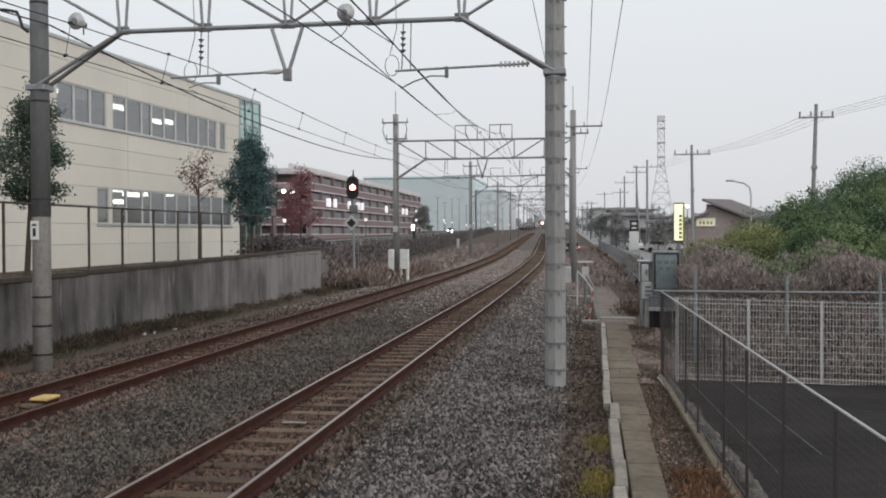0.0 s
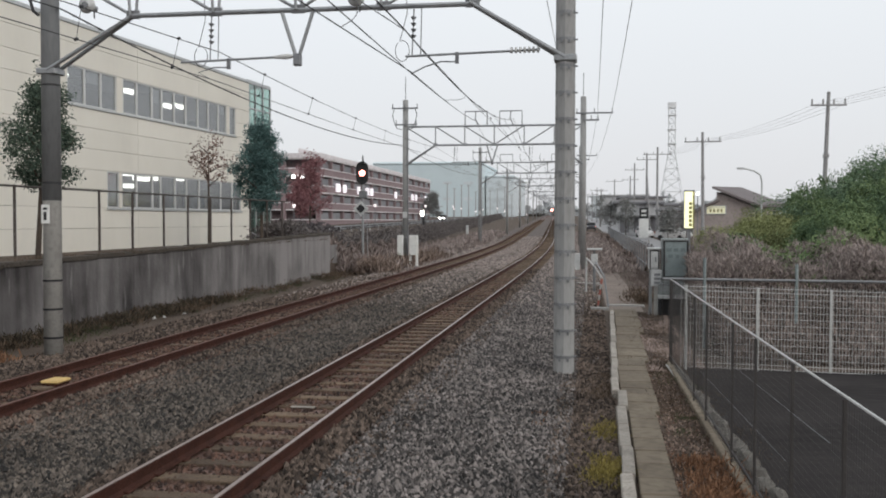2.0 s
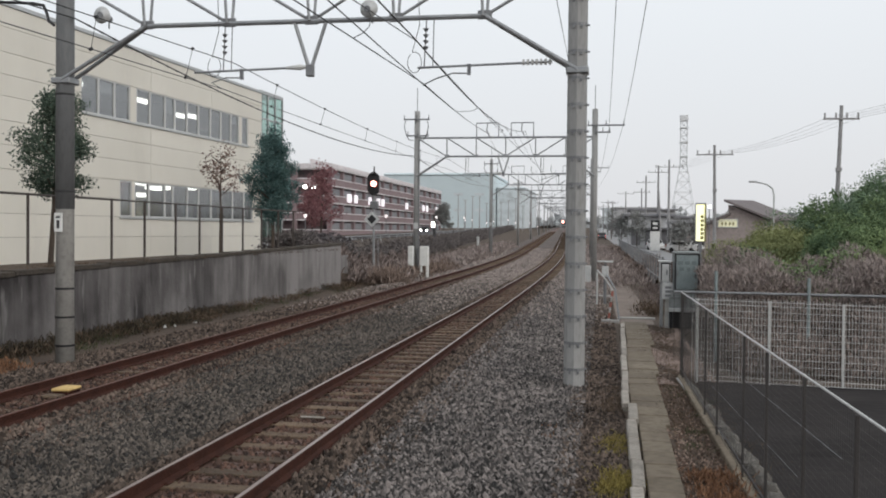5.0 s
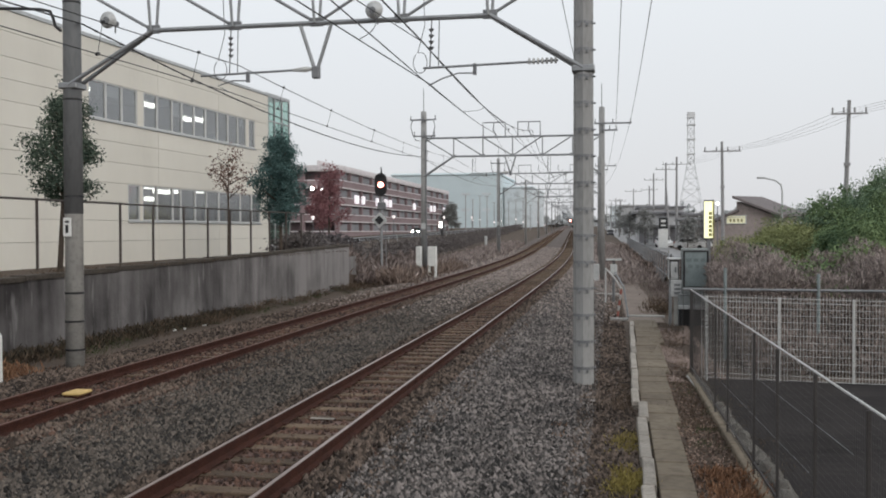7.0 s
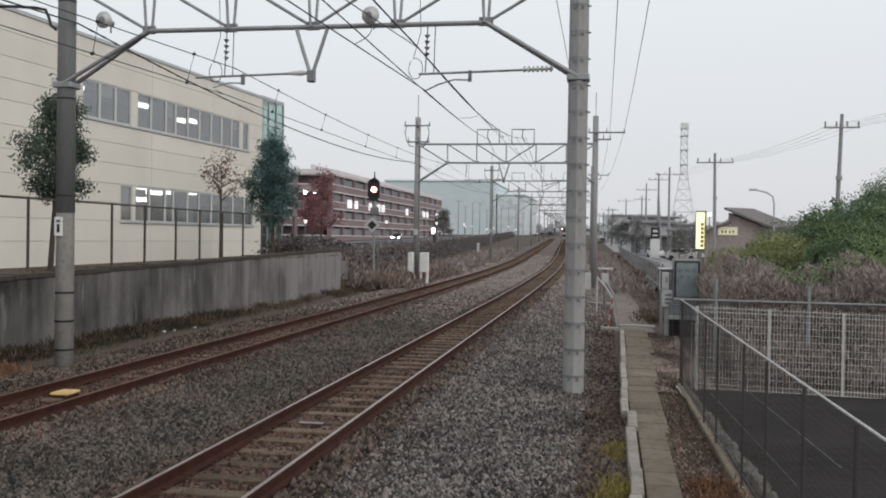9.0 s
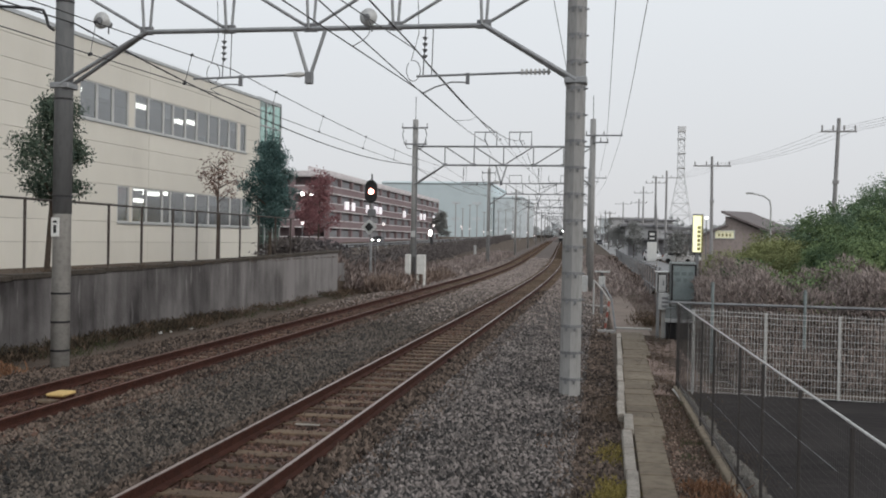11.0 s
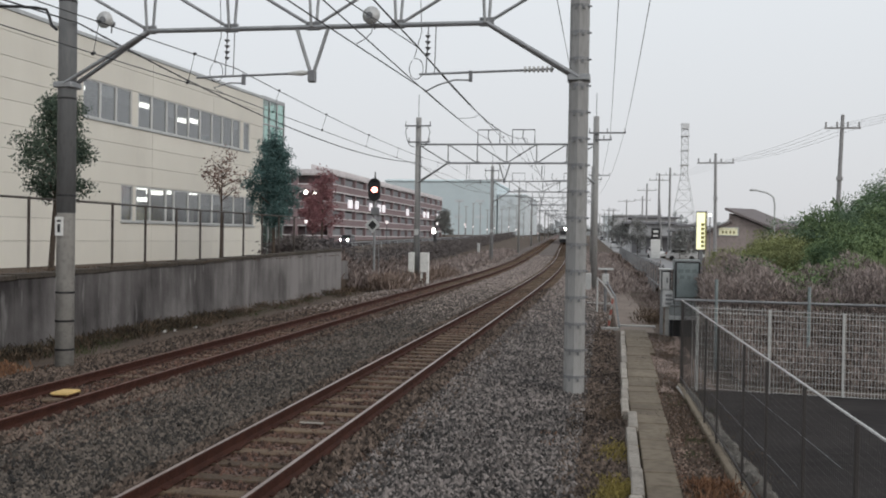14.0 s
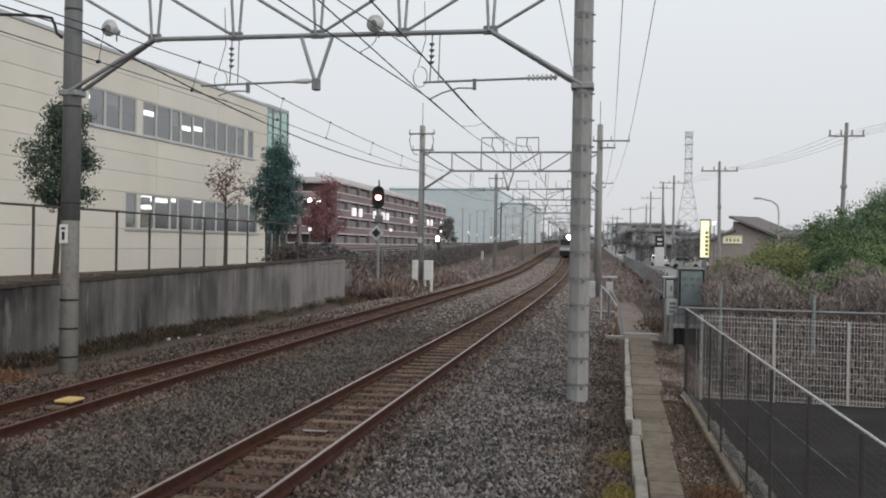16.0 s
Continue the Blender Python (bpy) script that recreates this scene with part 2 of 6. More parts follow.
# red-brown greyed and lifted by the haze over that distance
M_REDBROWN = mat("hazed_red_brown", (0.27, 0.2, 0.208), (0.235, 0.172, 0.18), 0.2, 0.8, c=(0.21, 0.155, 0.163))
M_SLAB = mat("pale_slab", (0.74, 0.70, 0.71), (0.66, 0.62, 0.63), 0.3, 0.7)
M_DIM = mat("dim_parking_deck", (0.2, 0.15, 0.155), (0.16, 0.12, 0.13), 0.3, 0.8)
# both claddings are lightened to carry the distance haze
M_BLUE = mat("hazed_blue_cladding", (0.60, 0.68, 0.71), (0.56, 0.645, 0.675), 0.05, 0.8, c=(0.53, 0.61, 0.64))
M_BLUE2 = mat("hazed_pale_cladding", (0.66, 0.71, 0.735), (0.62, 0.67, 0.70), 0.05, 0.8)
M_ASPHALT = mat("asphalt", (0.04, 0.0355, 0.0355), (0.015, 0.0135, 0.0138), 0.4, 0.95, bump=0.4, fine=5, c=(0.046, 0.041, 0.039), spec=0.12, stretch=(0.5, 1.6, 1))
M_PATH = mat("concrete_slab", (0.205, 0.172, 0.13), (0.14, 0.114, 0.086), 0.9, 0.9, bump=0.5, rand=0.16, c=(0.10, 0.08, 0.06), spec=0.25)
M_PALESOIL = mat("pale_dry_soil", (0.37, 0.28, 0.24), (0.24, 0.18, 0.153), 1.1, 0.95, bump=0.9, fine=16, c=(0.15, 0.11, 0.092), spec=0.2)
M_DIRTPATH = mat("trodden_earth", (0.25, 0.205, 0.178), (0.18, 0.145, 0.125), 0.9, 0.95, bump=0.5, fine=12, c=(0.11, 0.088, 0.074), spec=0.2)
M_KERB = mat("pale_kerb", (0.36, 0.325, 0.285), (0.235, 0.212, 0.186), 3, 0.85, bump=0.5, rand=0.4, c=(0.16, 0.142, 0.12))
M_WHITEFENCE = mat("white_coated_wire", (0.56, 0.56, 0.55), (0.46, 0.46, 0.45), 3, 0.5, 0.1)
M_GREYFENCE = mat("dull_fence_wire", (0.06, 0.054, 0.052), (0.045, 0.04, 0.039), 3, 0.7, 0.2)
M_CABINET = mat("grey_green_cabinet", (0.25, 0.295, 0.30), (0.20, 0.24, 0.245), 2, 0.5, 0.1, c=(0.16, 0.19, 0.195))
M_CABINETPALE = mat("pale_cabinet_paint", (0.29, 0.315, 0.315), (0.24, 0.26, 0.26), 2, 0.55, 0.1, c=(0.18, 0.19, 0.19))
M_LETTERBAR = mat("faded_lettering", (0.17, 0.21, 0.215), (0.14, 0.175, 0.18), 4, 0.6)
M_LIGHTGREY = mat("light_grey_enamel", (0.55, 0.56, 0.56), (0.46, 0.47, 0.47), 2, 0.5)
M_BLACK = mat("black_enamel", (0.018, 0.018, 0.02), (0.012, 0.012, 0.014), 3, 0.5)
M_WHITE = mat("white_paint", (0.78, 0.78, 0.76), (0.68, 0.68, 0.66), 3, 0.6)
M_YELLOW = mat("yellow_block", (0.62, 0.43, 0.17), (0.5, 0.34, 0.13), 6, 0.8, bump=0.2)
M_RED = mat("red_paint", (0.34, 0.10, 0.075), (0.27, 0.08, 0.062), 4, 0.7)
M_REDGLOW = glow("red_signal_lens", (1.0, 0.28, 0.22), 12.0)
M_ROOF = mat("dark_roof_tile", (0.17, 0.145, 0.145), (0.13, 0.112, 0.114), 1.0, 0.8)
M_HOUSE = mat("grey_render", (0.36, 0.31, 0.295), (0.31, 0.265, 0.255), 0.6, 0.9)
# pale tone stands in for haze on the far shops; reused on the factory
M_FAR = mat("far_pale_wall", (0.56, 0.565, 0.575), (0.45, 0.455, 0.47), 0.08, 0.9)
M_FARDARK = mat("far_dark_wall", (0.25, 0.25, 0.265), (0.20, 0.20, 0.215), 0.1, 0.9)
# steel near white, with the haze before the pylon mixed in
M_PYLON = mat("hazed_lattice_steel", (0.74, 0.75, 0.76), (0.68, 0.69, 0.70), 0.5, 0.7)
# concrete lightened for the haze around the far poles
M_FARPOLE = mat("hazed_pole_concrete", (0.34, 0.335, 0.335), (0.28, 0.275, 0.28), 0.6, 0.85)
M_SIGNGLOW = glow("lit_sign_face", (0.95, 0.93, 0.58), 0.78)
M_LAMPGLOW = glow("lamp_glow", (1.0, 0.95, 0.9), 8.0)
M_LAMPDIM = glow("dim_lamp_glow", (1.0, 0.9, 0.9), 0.9)
M_BUSHBAR = mat("sign_lettering", (0.34, 0.31, 0.12), None, 3, 0.7)
M_HEAD = glow("headlight_glow", (1.0, 0.93, 0.88), 160.0)
M_TAIL = glow("tail_light_glow", (1.0, 0.08, 0.06), 14.0)
M_TRAIN = mat("train_body", (0.26, 0.26, 0.265), (0.22, 0.22, 0.225), 1.0, 0.4, 0.3)
M_CARDARK = mat("dark_car_paint", (0.06, 0.06, 0.07), (0.05, 0.05, 0.06), 1.0, 0.3, 0.3, coat=0.5)
M_CARWHITE = mat("white_car_paint", (0.7, 0.7, 0.7), (0.65, 0.65, 0.65), 1.0, 0.3, coat=0.5)
M_TYRE = mat("tyre", (0.03, 0.03, 0.03), None, 4, 0.9)


# ---------------------------------------------------------------- mesh helpers
def box(bm, x0, x1, y0, y1, z0, z1, bevel=0.0):
    m = Matrix.Translation(((x0 + x1) / 2, (y0 + y1) / 2, (z0 + z1) / 2)) @ Matrix.Diagonal((abs(x1 - x0), abs(y1 - y0), abs(z1 - z0), 1))
    r = bmesh.ops.create_cube(bm, size=1, matrix=m)
    if bevel:
        es = list({e for v in r["verts"] for e in v.link_edges})
        bmesh.ops.bevel(bm, geom=es, offset=bevel, segments=1, affect="EDGES")
    return bm


def tube(bm, a, b, r, r2=None, seg=8):
    a, b = Vector(a), Vector(b)
    d = b - a
    m = Matrix.Translation((a + b) / 2) @ d.to_track_quat("Z", "Y").to_matrix().to_4x4()
    bmesh.ops.create_cone(bm, cap_ends=True, segments=seg, radius1=r, radius2=r if r2 is None else r2, depth=d.length, matrix=m)
    return bm


def polytube(bm, pts, r, seg=6):
    """One pipe swept along the points."""
    pts = [Vector(p) for p in pts]
    rings = []
    for i, p in enumerate(pts):
        d = (pts[min(i + 1, len(pts) - 1)] - pts[max(i - 1, 0)]).normalized()
        u = d.orthogonal().normalized() if not rings else (side - d * side.dot(d)).normalized()
        side = u
        w = d.cross(u)
        rings.append([bm.verts.new(p + (u * math.cos(6.2832 * k / seg) + w * math.sin(6.2832 * k / seg)) * r) for k in range(seg)])
    for a, b in zip(rings, rings[1:]):
        for k in range(seg):
            bm.faces.new((a[k], a[(k + 1) % seg], b[(k + 1) % seg], b[k]))
    bm.faces.new(rings[0][::-1])
    bm.faces.new(rings[-1])
    return bm


def B():
    return bmesh.new()


def part(name, bm, material, parent=None, label="", smooth=False):
    me = bpy.data.meshes.new(name)
    bm.to_mesh(me)
    bm.free()
    me.materials.append(material)
    if smooth:
        me.shade_smooth()
    ob = new(name, me)
    ob.parent = parent
    if label:
        ob["label"] = label
    return ob


def piece(name, mesh, parent, m):
    ob = new(name, mesh)
    ob.parent = parent
    ob.matrix_basis = m
    return ob


def thing(name, at, label, category, group="", kind=""):
    ob = new(name)
    ob.location = at
    ob.empty_display_size = 0.1
    return tagged(ob, label, category, group, kind)


def mesh_of(name, bm, material):
    me = bpy.data.meshes.new(name)
    bm.to_mesh(me)
    bm.free()
    me.materials.append(material)
    return me


def raw(name, verts, faces, material, parent=None):
    """A mesh from arrays that the code worked out."""
    me = bpy.data.meshes.new(name)
    me.from_pydata(verts.tolist() if hasattr(verts, "tolist") else verts, [], faces.tolist() if hasattr(faces, "tolist") else faces)
    me.materials.append(material)
    ob = new(name, me)
    ob.parent = parent
    return ob


def scatter_blades(name, pts, size, material, rng, parent=None, upright=0.0, slim=0.5, bend=0.25):
    """Small leaves, each of two bent halves, at the points: four triangles each."""
    n = len(pts)
    d = rng.normal(size=(n, 3))
    d[:, 2] = d[:, 2] * (1 - upright) + upright * 2.2
    d /= np.linalg.norm(d, axis=1)[:, None]
    e = rng.normal(size=(n, 3))
    e -= (e * d).sum(1)[:, None] * d
    e /= np.linalg.norm(e, axis=1)[:, None]
    w = np.cross(d, e)
    s = (size * rng.uniform(0.6, 1.4, n))[:, None]
    a = pts
    m = pts + d * s * 0.5 + w * s * bend * 0.5
    t = pts + d * s
    v = np.stack([a, m + e * s * slim * 0.5, t, m - e * s * slim * 0.5], 1).reshape(-1, 3)
    i = np.arange(n)[:, None] * 4
    f = np.concatenate([i + np.array([[0, 1, 2]]), i + np.array([[0, 2, 3]])])
    return raw(name, v, f, material, parent)


# ---------------------------------------------------------------- ground
def ground_z(x, y):
    b = rise(y) - 0.36
    u = x - off(y)
    if u < -13.1:
        if y < 45:
            return 0.85 + 0.006 * y
        k = min(1.0, max(0.0, (y - 45) / 6))
        edge = min(1.0, (-13.1 - u) / 6.0)
        return (1 - k) * 1.12 + k * (b + 0.95 * edge)
    return b


def build_ground():
    xs = [-3000, -900, -300, -120, -60, -40, -30, -24, -21, -19, -17, -15, -13.6, -13.2, -13.0, -11, -8, -5, -2, 0, 1.3, 4, 8, 14, 22, 40, 80, 200, 700, 3000]
    ys = [-60, -20, 0, 8, 16, 24, 32, 38, 42, 44.5, 46, 48, 51, 56, 62, 70, 80, 90, 100, 110, 130, 150, 180, 220, 270, 330, 420, 600, 1000, 2200, 4500]
    v = [(x + (off(min(y, 700)) if -25 < x < 10 else 0), y, ground_z(x + off(y), y) if y < 1000 else 10.5) for y in ys for x in xs]
    w = len(xs)
    f = [(j * w + i, j * w + i + 1, (j + 1) * w + i + 1, (j + 1) * w + i) for j in range(len(ys) - 1) for i in range(w - 1)]
    ob = raw("ground", v, f, M_GROUND)
    tagged(ob, "bare brown soil with sparse grass beside the railway", "ground", kind="structure")


def strip(name, material, profile, y0, y1, step, label, category, kind="structure"):
    ys = np.arange(y0, y1 + 0.1, step)
    v = [(x + off(y), y, z + rise(y)) for y in ys for x, z in profile]
    w = len(profile)
    f = [(j * w + i, j * w + i + 1, (j + 1) * w + i + 1, (j + 1) * w + i) for j in range(len(ys) - 1) for i in range(w - 1)]
    return tagged(raw(name, v, f, material), label, category, kind=kind)


def build_ballast():
    strip("ballast_bed", M_BALLAST, [(-11.6, -0.42), (-10.4, -0.22), (-9.6, -0.2), (-6.8, -0.2), (-6.0, -0.22), (-5.2, -0.2), (-2.3, -0.2), (-1.3, -0.25), (-0.4, -0.33), (0.32, -0.37)], -20, 600, 4, "grey crushed-stone ballast bed under two tracks", "ballast")
    for c, n in ((RIGHT_TRACK, 0), (LEFT_TRACK, 1)):
        strip("rusty_ballast_strip", M_RUSTBED, [(c - 1.15, -0.205), (c - 0.85, -0.19), (c + 0.85, -0.19), (c + 1.15, -0.205)], -20, 600, 4, "rust-brown ballast strip between and beside the rails", "ballast")
    rng = np.random.default_rng(4)
    base = np.array([(1, 0, 0), (-1, 0, 0), (0, 1, 0), (0, -1, 0), (0, 0, 1), (0, 0, -1)], float)
    tri = np.array([(0, 2, 4), (2, 1, 4), (1, 3, 4), (3, 0, 4), (2, 0, 5), (1, 2, 5), (3, 1, 5), (0, 3, 5)])

    def stones(name, n, xr, yr, size, material, label, lift=0.01):
        y = yr[0] + (yr[1] - yr[0]) * rng.random(n) ** 1.5
        x = rng.uniform(xr[0], xr[1], n)
        keep = np.ones(n, bool)
        for c in (RIGHT_TRACK, LEFT_TRACK):
            for s in (-0.566, 0.566):
                keep &= np.abs(x - c - s) > 0.1
        if yr[0] > 24:
            keep &= rng.random(n) < np.clip((y - yr[0]) / 26, 0.0, 1)
        else:
            keep &= rng.random(n) < np.clip((yr[1] - y) / 14, 0, 1)
        x, y = x[keep], y[keep]
        n = len(x)
        z = np.interp(x, [-11.6, -10.4, -9.6, -2.3, -1.3, -0.4, 0.32], [-0.42, -0.22, -0.2, -0.2, -0.25, -0.33, -0.37])
        s = rng.uniform(0.55, 1.3, n) * size * (1 + 0.012 * np.maximum(0, y - 15))
        v = base[None] * (1 + rng.uniform(-0.35, 0.35, (n, 6, 3))) + rng.uniform(-0.25, 0.25, (n, 6, 3))
        v *= s[:, None, None] * rng.uniform(0.6, 1.2, (n, 1, 3))
        a = rng.uniform(0, 6.283, n)
        ca, sa = np.cos(a)[:, None], np.sin(a)[:, None]
        vx, vy = v[..., 0] * ca - v[..., 1] * sa, v[..., 0] * sa + v[..., 1] * ca
        ox = np.array([off(t) for t in y])
        oz = np.array([rise(t) for t in y])
        v = np.stack([vx + (x + ox)[:, None], vy + y[:, None], v[..., 2] + (z + oz)[:, None] + lift], 2).reshape(-1, 3)
        f = (np.arange(n)[:, None, None] * 6 + tri[None]).reshape(-1, 3)
        tagged(raw(name, v, f, material), label, "gravel", kind="stuff")

    stones("ballast_stones", 62000, (-2.9, -0.3), (6.5, 52), 0.035, M_STONE, "loose grey crushed stones of the ballast shoulder")
    stones("ballast_stones", 7000, (-7.25, -6.3), (7, 34), 0.034, M_SOILSTONE, "brown-dusted stones beside the rusty rail")
    stones("ballast_stones", 6500, (-3.05, -2.3), (6.5, 50), 0.034, M_SOILSTONE, "brown-dusted stones beside the rail")
    stones("ballast_stones", 13000, (-0.55, 0.3), (6.5, 50), 0.033, M_SOILSTONE, "soiled brown stones along the kerb")
    stones("soil_pebbles", 9000, (0.86, 1.75), (7, 22), 0.024, M_CLOD, "brown pebbles and clods beside the walkway")
    stones("soil_pebbles", 3500, (0.88, 1.6), (7, 29), 0.02, M_RUSTSTONE, "reddish clods beside the walkway")
    stones("ballast_stones", 50000, (-7.2, -4.95), (6.5, 52), 0.035, M_MIDSTONE, "loose grey crushed stones between the two tracks")
    stones("ballast_stones", 19000, (-11.4, -9.2), (12, 50), 0.038, M_SOILSTONE, "loose grey crushed stones beside the wall")
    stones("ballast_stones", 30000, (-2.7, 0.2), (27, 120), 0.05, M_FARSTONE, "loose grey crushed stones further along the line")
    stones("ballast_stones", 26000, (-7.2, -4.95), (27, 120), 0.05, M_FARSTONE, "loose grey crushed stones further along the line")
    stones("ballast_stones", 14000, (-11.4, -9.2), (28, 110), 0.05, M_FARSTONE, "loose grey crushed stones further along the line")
    for c, n, up in ((RIGHT_TRACK, 17000, 0.016), (LEFT_TRACK, 24000, 0.034)):
        stones("ballast_stones", n, (c - 1.1, c + 1.1), (6.5, 50), 0.034, M_RUSTSTONE, "rust-brown crushed stones between the rails", up)
        for a, b in ((0.66, 1.06), (-1.06, -0.66)):
            stones("ballast_stones", 6500, (c + min(a, b), c + max(a, b)), (6.5, 50), 0.04, M_SOILSTONE, "crushed stones heaped against the sleeper ends", 0.05)


def sweep(name, profile, x, ys, material, parent, label=""):
    w = len(profile)
    v = [(x + off(y) + px, y, rise(y) + pz) for y in ys for px, pz in profile]
    f = [(j * w + i, j * w + (i + 1) % w, (j + 1) * w + (i + 1) % w, (j + 1) * w + i) for j in range(len(ys) - 1) for i in range(w)]
    ob = raw(name, v, f, material, parent)
    if label:
        ob["label"] = label
    return ob


def build_track(c, shiny):
    track = thing("railway_track", (0, 0, 0), "rail track with %s rails on worn sleepers" % ("polished" if shiny else "rusty brown"), "railway track", "tracks")
    ys = list(np.arange(-20, 60, 4)) + list(np.arange(60, 620, 10))
    web = [(-0.062, -0.153), (0.062, -0.153), (0.055, -0.138), (0.012, -0.115), (0.012, -0.045), (0.032, -0.035), (0.032, -0.004), (-0.032, -0.004), (-0.032, -0.035), (-0.012, -0.045), (-0.012, -0.115), (-0.055, -0.138)]
    head = [(-0.026, -0.006), (0.026, -0.006), (0.018, 0.0), (-0.018, 0.0)]
    for s in (-0.566, 0.566):
        rail = sweep("rail", web, c + s, ys, M_RAILSIDE, track, "rusty brown steel rail")
        sweep("running_surface", head, c + s, ys, M_RAILTOP if shiny else M_RAILDULL, rail, "worn rail head")
    bm = box(B(), -1.05, 1.05, -0.11, 0.11, -0.30, -0.155, 0.012)
    slp = mesh_of("sleeper", bm, M_SLEEPER)
    clip = mesh_of("rail_clip", box(B(), -0.1, 0.1, -0.07, 0.07, -0.158, -0.132, 0.01), M_RAILSIDE)
    rng = random.Random(5)
    y = -3.0
    far = B()
    while y < 320:
        tilt = rng.uniform(-0.4, 0.4)
        if y < 120:
            s = piece("sleeper", slp, track, pose(c + off(y), y, rise(y) + rng.uniform(-0.012, 0.006), 0, 0, tilt))
            if y < 45:
                piece("rail_clip", clip, s, pose(-0.566, 0, 0))
                piece("rail_clip", clip, s, pose(0.566, 0, 0))
        else:
            box(far, c + off(y) - 1.05, c + off(y) + 1.05, y - 0.11, y + 0.11, rise(y) - 0.3, rise(y) - 0.155)
        y += 0.62
    far_ob = part("sleeper", far, M_SLEEPER, track)
    far_ob["kind"] = "stuff"


# ---------------------------------------------------------------- overhead line
def band(bm, x, y, z, r):
    tube(bm, (x, y, z - 0.025), (x, y, z + 0.025), r + 0.01, seg=20)
    for a in (-0.42, 0.42):
        box(bm, x + a * r - 0.018, x + a * r + 0.018, y - r - 0.012, y - r * 0.8, z - 0.075, z - 0.02)
    tube(bm, (x + r, y, z), (x + r + 0.05, y, z), 0.016, seg=6)


def gantry(y, near):
    """Two poles and a lattice beam over both tracks."""
    o, z0 = off(y), rise(y) + (0.35 if y > 60 else 0.0)

    def h(level):
        """The gantries further on are a little taller."""
        return level if near or level < 3 else 1.083 * level - 0.202

    xl, xr = -10.48 + o, -0.53 + o
    if not near:
        xl, xr = -10.52 + o, -0.56 + o
    g = thing("catenary_gantry", (0, 0, 0), "grey lattice beam between two banded concrete poles" if near else "grey lattice gantry on two concrete poles over the tracks", "catenary gantry", "gantries")
    top = z0 + (9.6 if near else 9.22)
    for x, zb in ((xl, -0.3), (xr, -0.42)) if y < 60 else ((xl, -0.75), (xr, -0.8)):
        b = z0 + zb
        bm = B()
        eight = near and x == xr
        tube(bm, (x, y, b), (x, y, top), 0.186 if eight else 0.178, 0.166 if eight else 0.158, 8 if eight else 20)
        p = part("pole", bm, M_CONC if near and x == xl else M_POLE, g, "banded grey concrete pole", not eight)
        if near and x == xl:
            part("dark_sleeve", tube(B(), (x, y, 2.8), (x, y, top + 0.01), 0.18, 0.162, 20), M_DARKPOLE, p, "darker coated upper shaft", True)
            part("cable", polytube(B(), [(-12.6, y - 0.1, 6.9), (-11.63, y - 0.1, 6.86), (-11.1, y - 0.1, 6.82), (-10.85, y - 0.15, 6.76), (-10.76, y - 0.18, 6.6), (-10.72, y - 0.18, 6.45), (-10.6, y - 0.18, 6.36)], 0.03, 8), M_BLACK, p, "thick black cable")
        if near:
            zz = b + 0.42
            while zz < top:
                bm = B()
                if x == xr:
                    band(bm, x, y, zz, 0.176 - 0.02 * (zz - b) / 9)
                else:
                    tube(bm, (x, y, zz - 0.02), (x, y, zz + 0.02), 0.19 - 0.02 * (zz - b) / 9, seg=20)
                part("clamp_band", bm, M_DARKSTEEL if x == xr else M_BLACK, p)
                zz += 0.47 if x == xr else (0.56 if zz < 1.2 else 1.9)
            part("bracket", box(B(), x - 0.2, x + 0.2, y - 0.19, y + 0.19, 5.24, 5.36, 0.02), M_STEEL, p)
    r = 0.038 if near else 0.045
    zl, zu = z0 + h(6.33), z0 + h(7.3)
    if near:
        nodes = [-8.75, -7.08, -5.46, -3.84, -2.2]
    else:
        nodes = [xl + 1.72 + i * (xr - xl - 3.3) / 4 for i in range(5)]
    part("lower_chord", tube(B(), (nodes[0], y, zl), (nodes[-1], y, zl), r * 1.25), M_STEEL, g)
    part("upper_chord", tube(B(), (xl, y, zu), (xr, y, zu), r * 1.25), M_STEEL, g)
    for i, x in enumerate(nodes):
        bm = B()
        if near:
            tube(bm, (x - 0.03, y - 0.06, zl), (x - 0.08, y - 0.1, zu), r * 0.75)
            tube(bm, (x + 0.03, y + 0.06, zl), (x + 0.08, y + 0.1, zu), r * 0.75)
        else:
            tube(bm, (x, y, zl), (x, y, zu), r * 0.8)
        part("upright", bm, M_STEEL, g)
        part("gusset", box(B(), x - 0.13, x + 0.13, y - 0.03, y + 0.03, zl - 0.06, zl + 0.1, 0.01), M_DARKSTEEL, g)
    ends = [xl] + nodes + [xr]
    for i in range(1, 3):
        part("diagonal", tube(B(), (ends[i + 1], y, zl), (ends[i], y, zu), r * 0.8), M_STEEL, g)
        part("diagonal", tube(B(), (ends[-2 - i], y, zl), (ends[-1 - i], y, zu), r * 0.8), M_STEEL, g)
    part("diagonal", tube(B(), (nodes[0], y, zl), (xl, y, zu), r * 0.8), M_STEEL, g)
    part("diagonal", tube(B(), (nodes[-1], y, zl), (xr, y, zu), r * 0.8), M_STEEL, g)
    for x, n in ((xl, nodes[0]), (xr, nodes[-1])):
        for d in (-0.09, 0.09):
            part("knee_strut", tube(B(), (x, y + d * 1.8, z0 + h(5.3)), (n, y + d * 0.3, zl), r * 1.1), M_STEEL, g)
    # the hanger between the tracks
    hx = (-5.48 if near else (xl + xr) / 2 - 0.05)
    for d in (-0.31, 0.31):
        part("hanger_leg", tube(B(), (hx + d, y, zl), (hx + d * 0.12, y, z0 + h(5.5)), r * 0.95), M_STEEL, g)
    part("hanger_foot", box(B(), hx - 0.07, hx + 0.07, y - 0.07, y + 0.07, z0 + h(5.3), z0 + h(5.52), 0.015), M_DARKSTEEL, g)
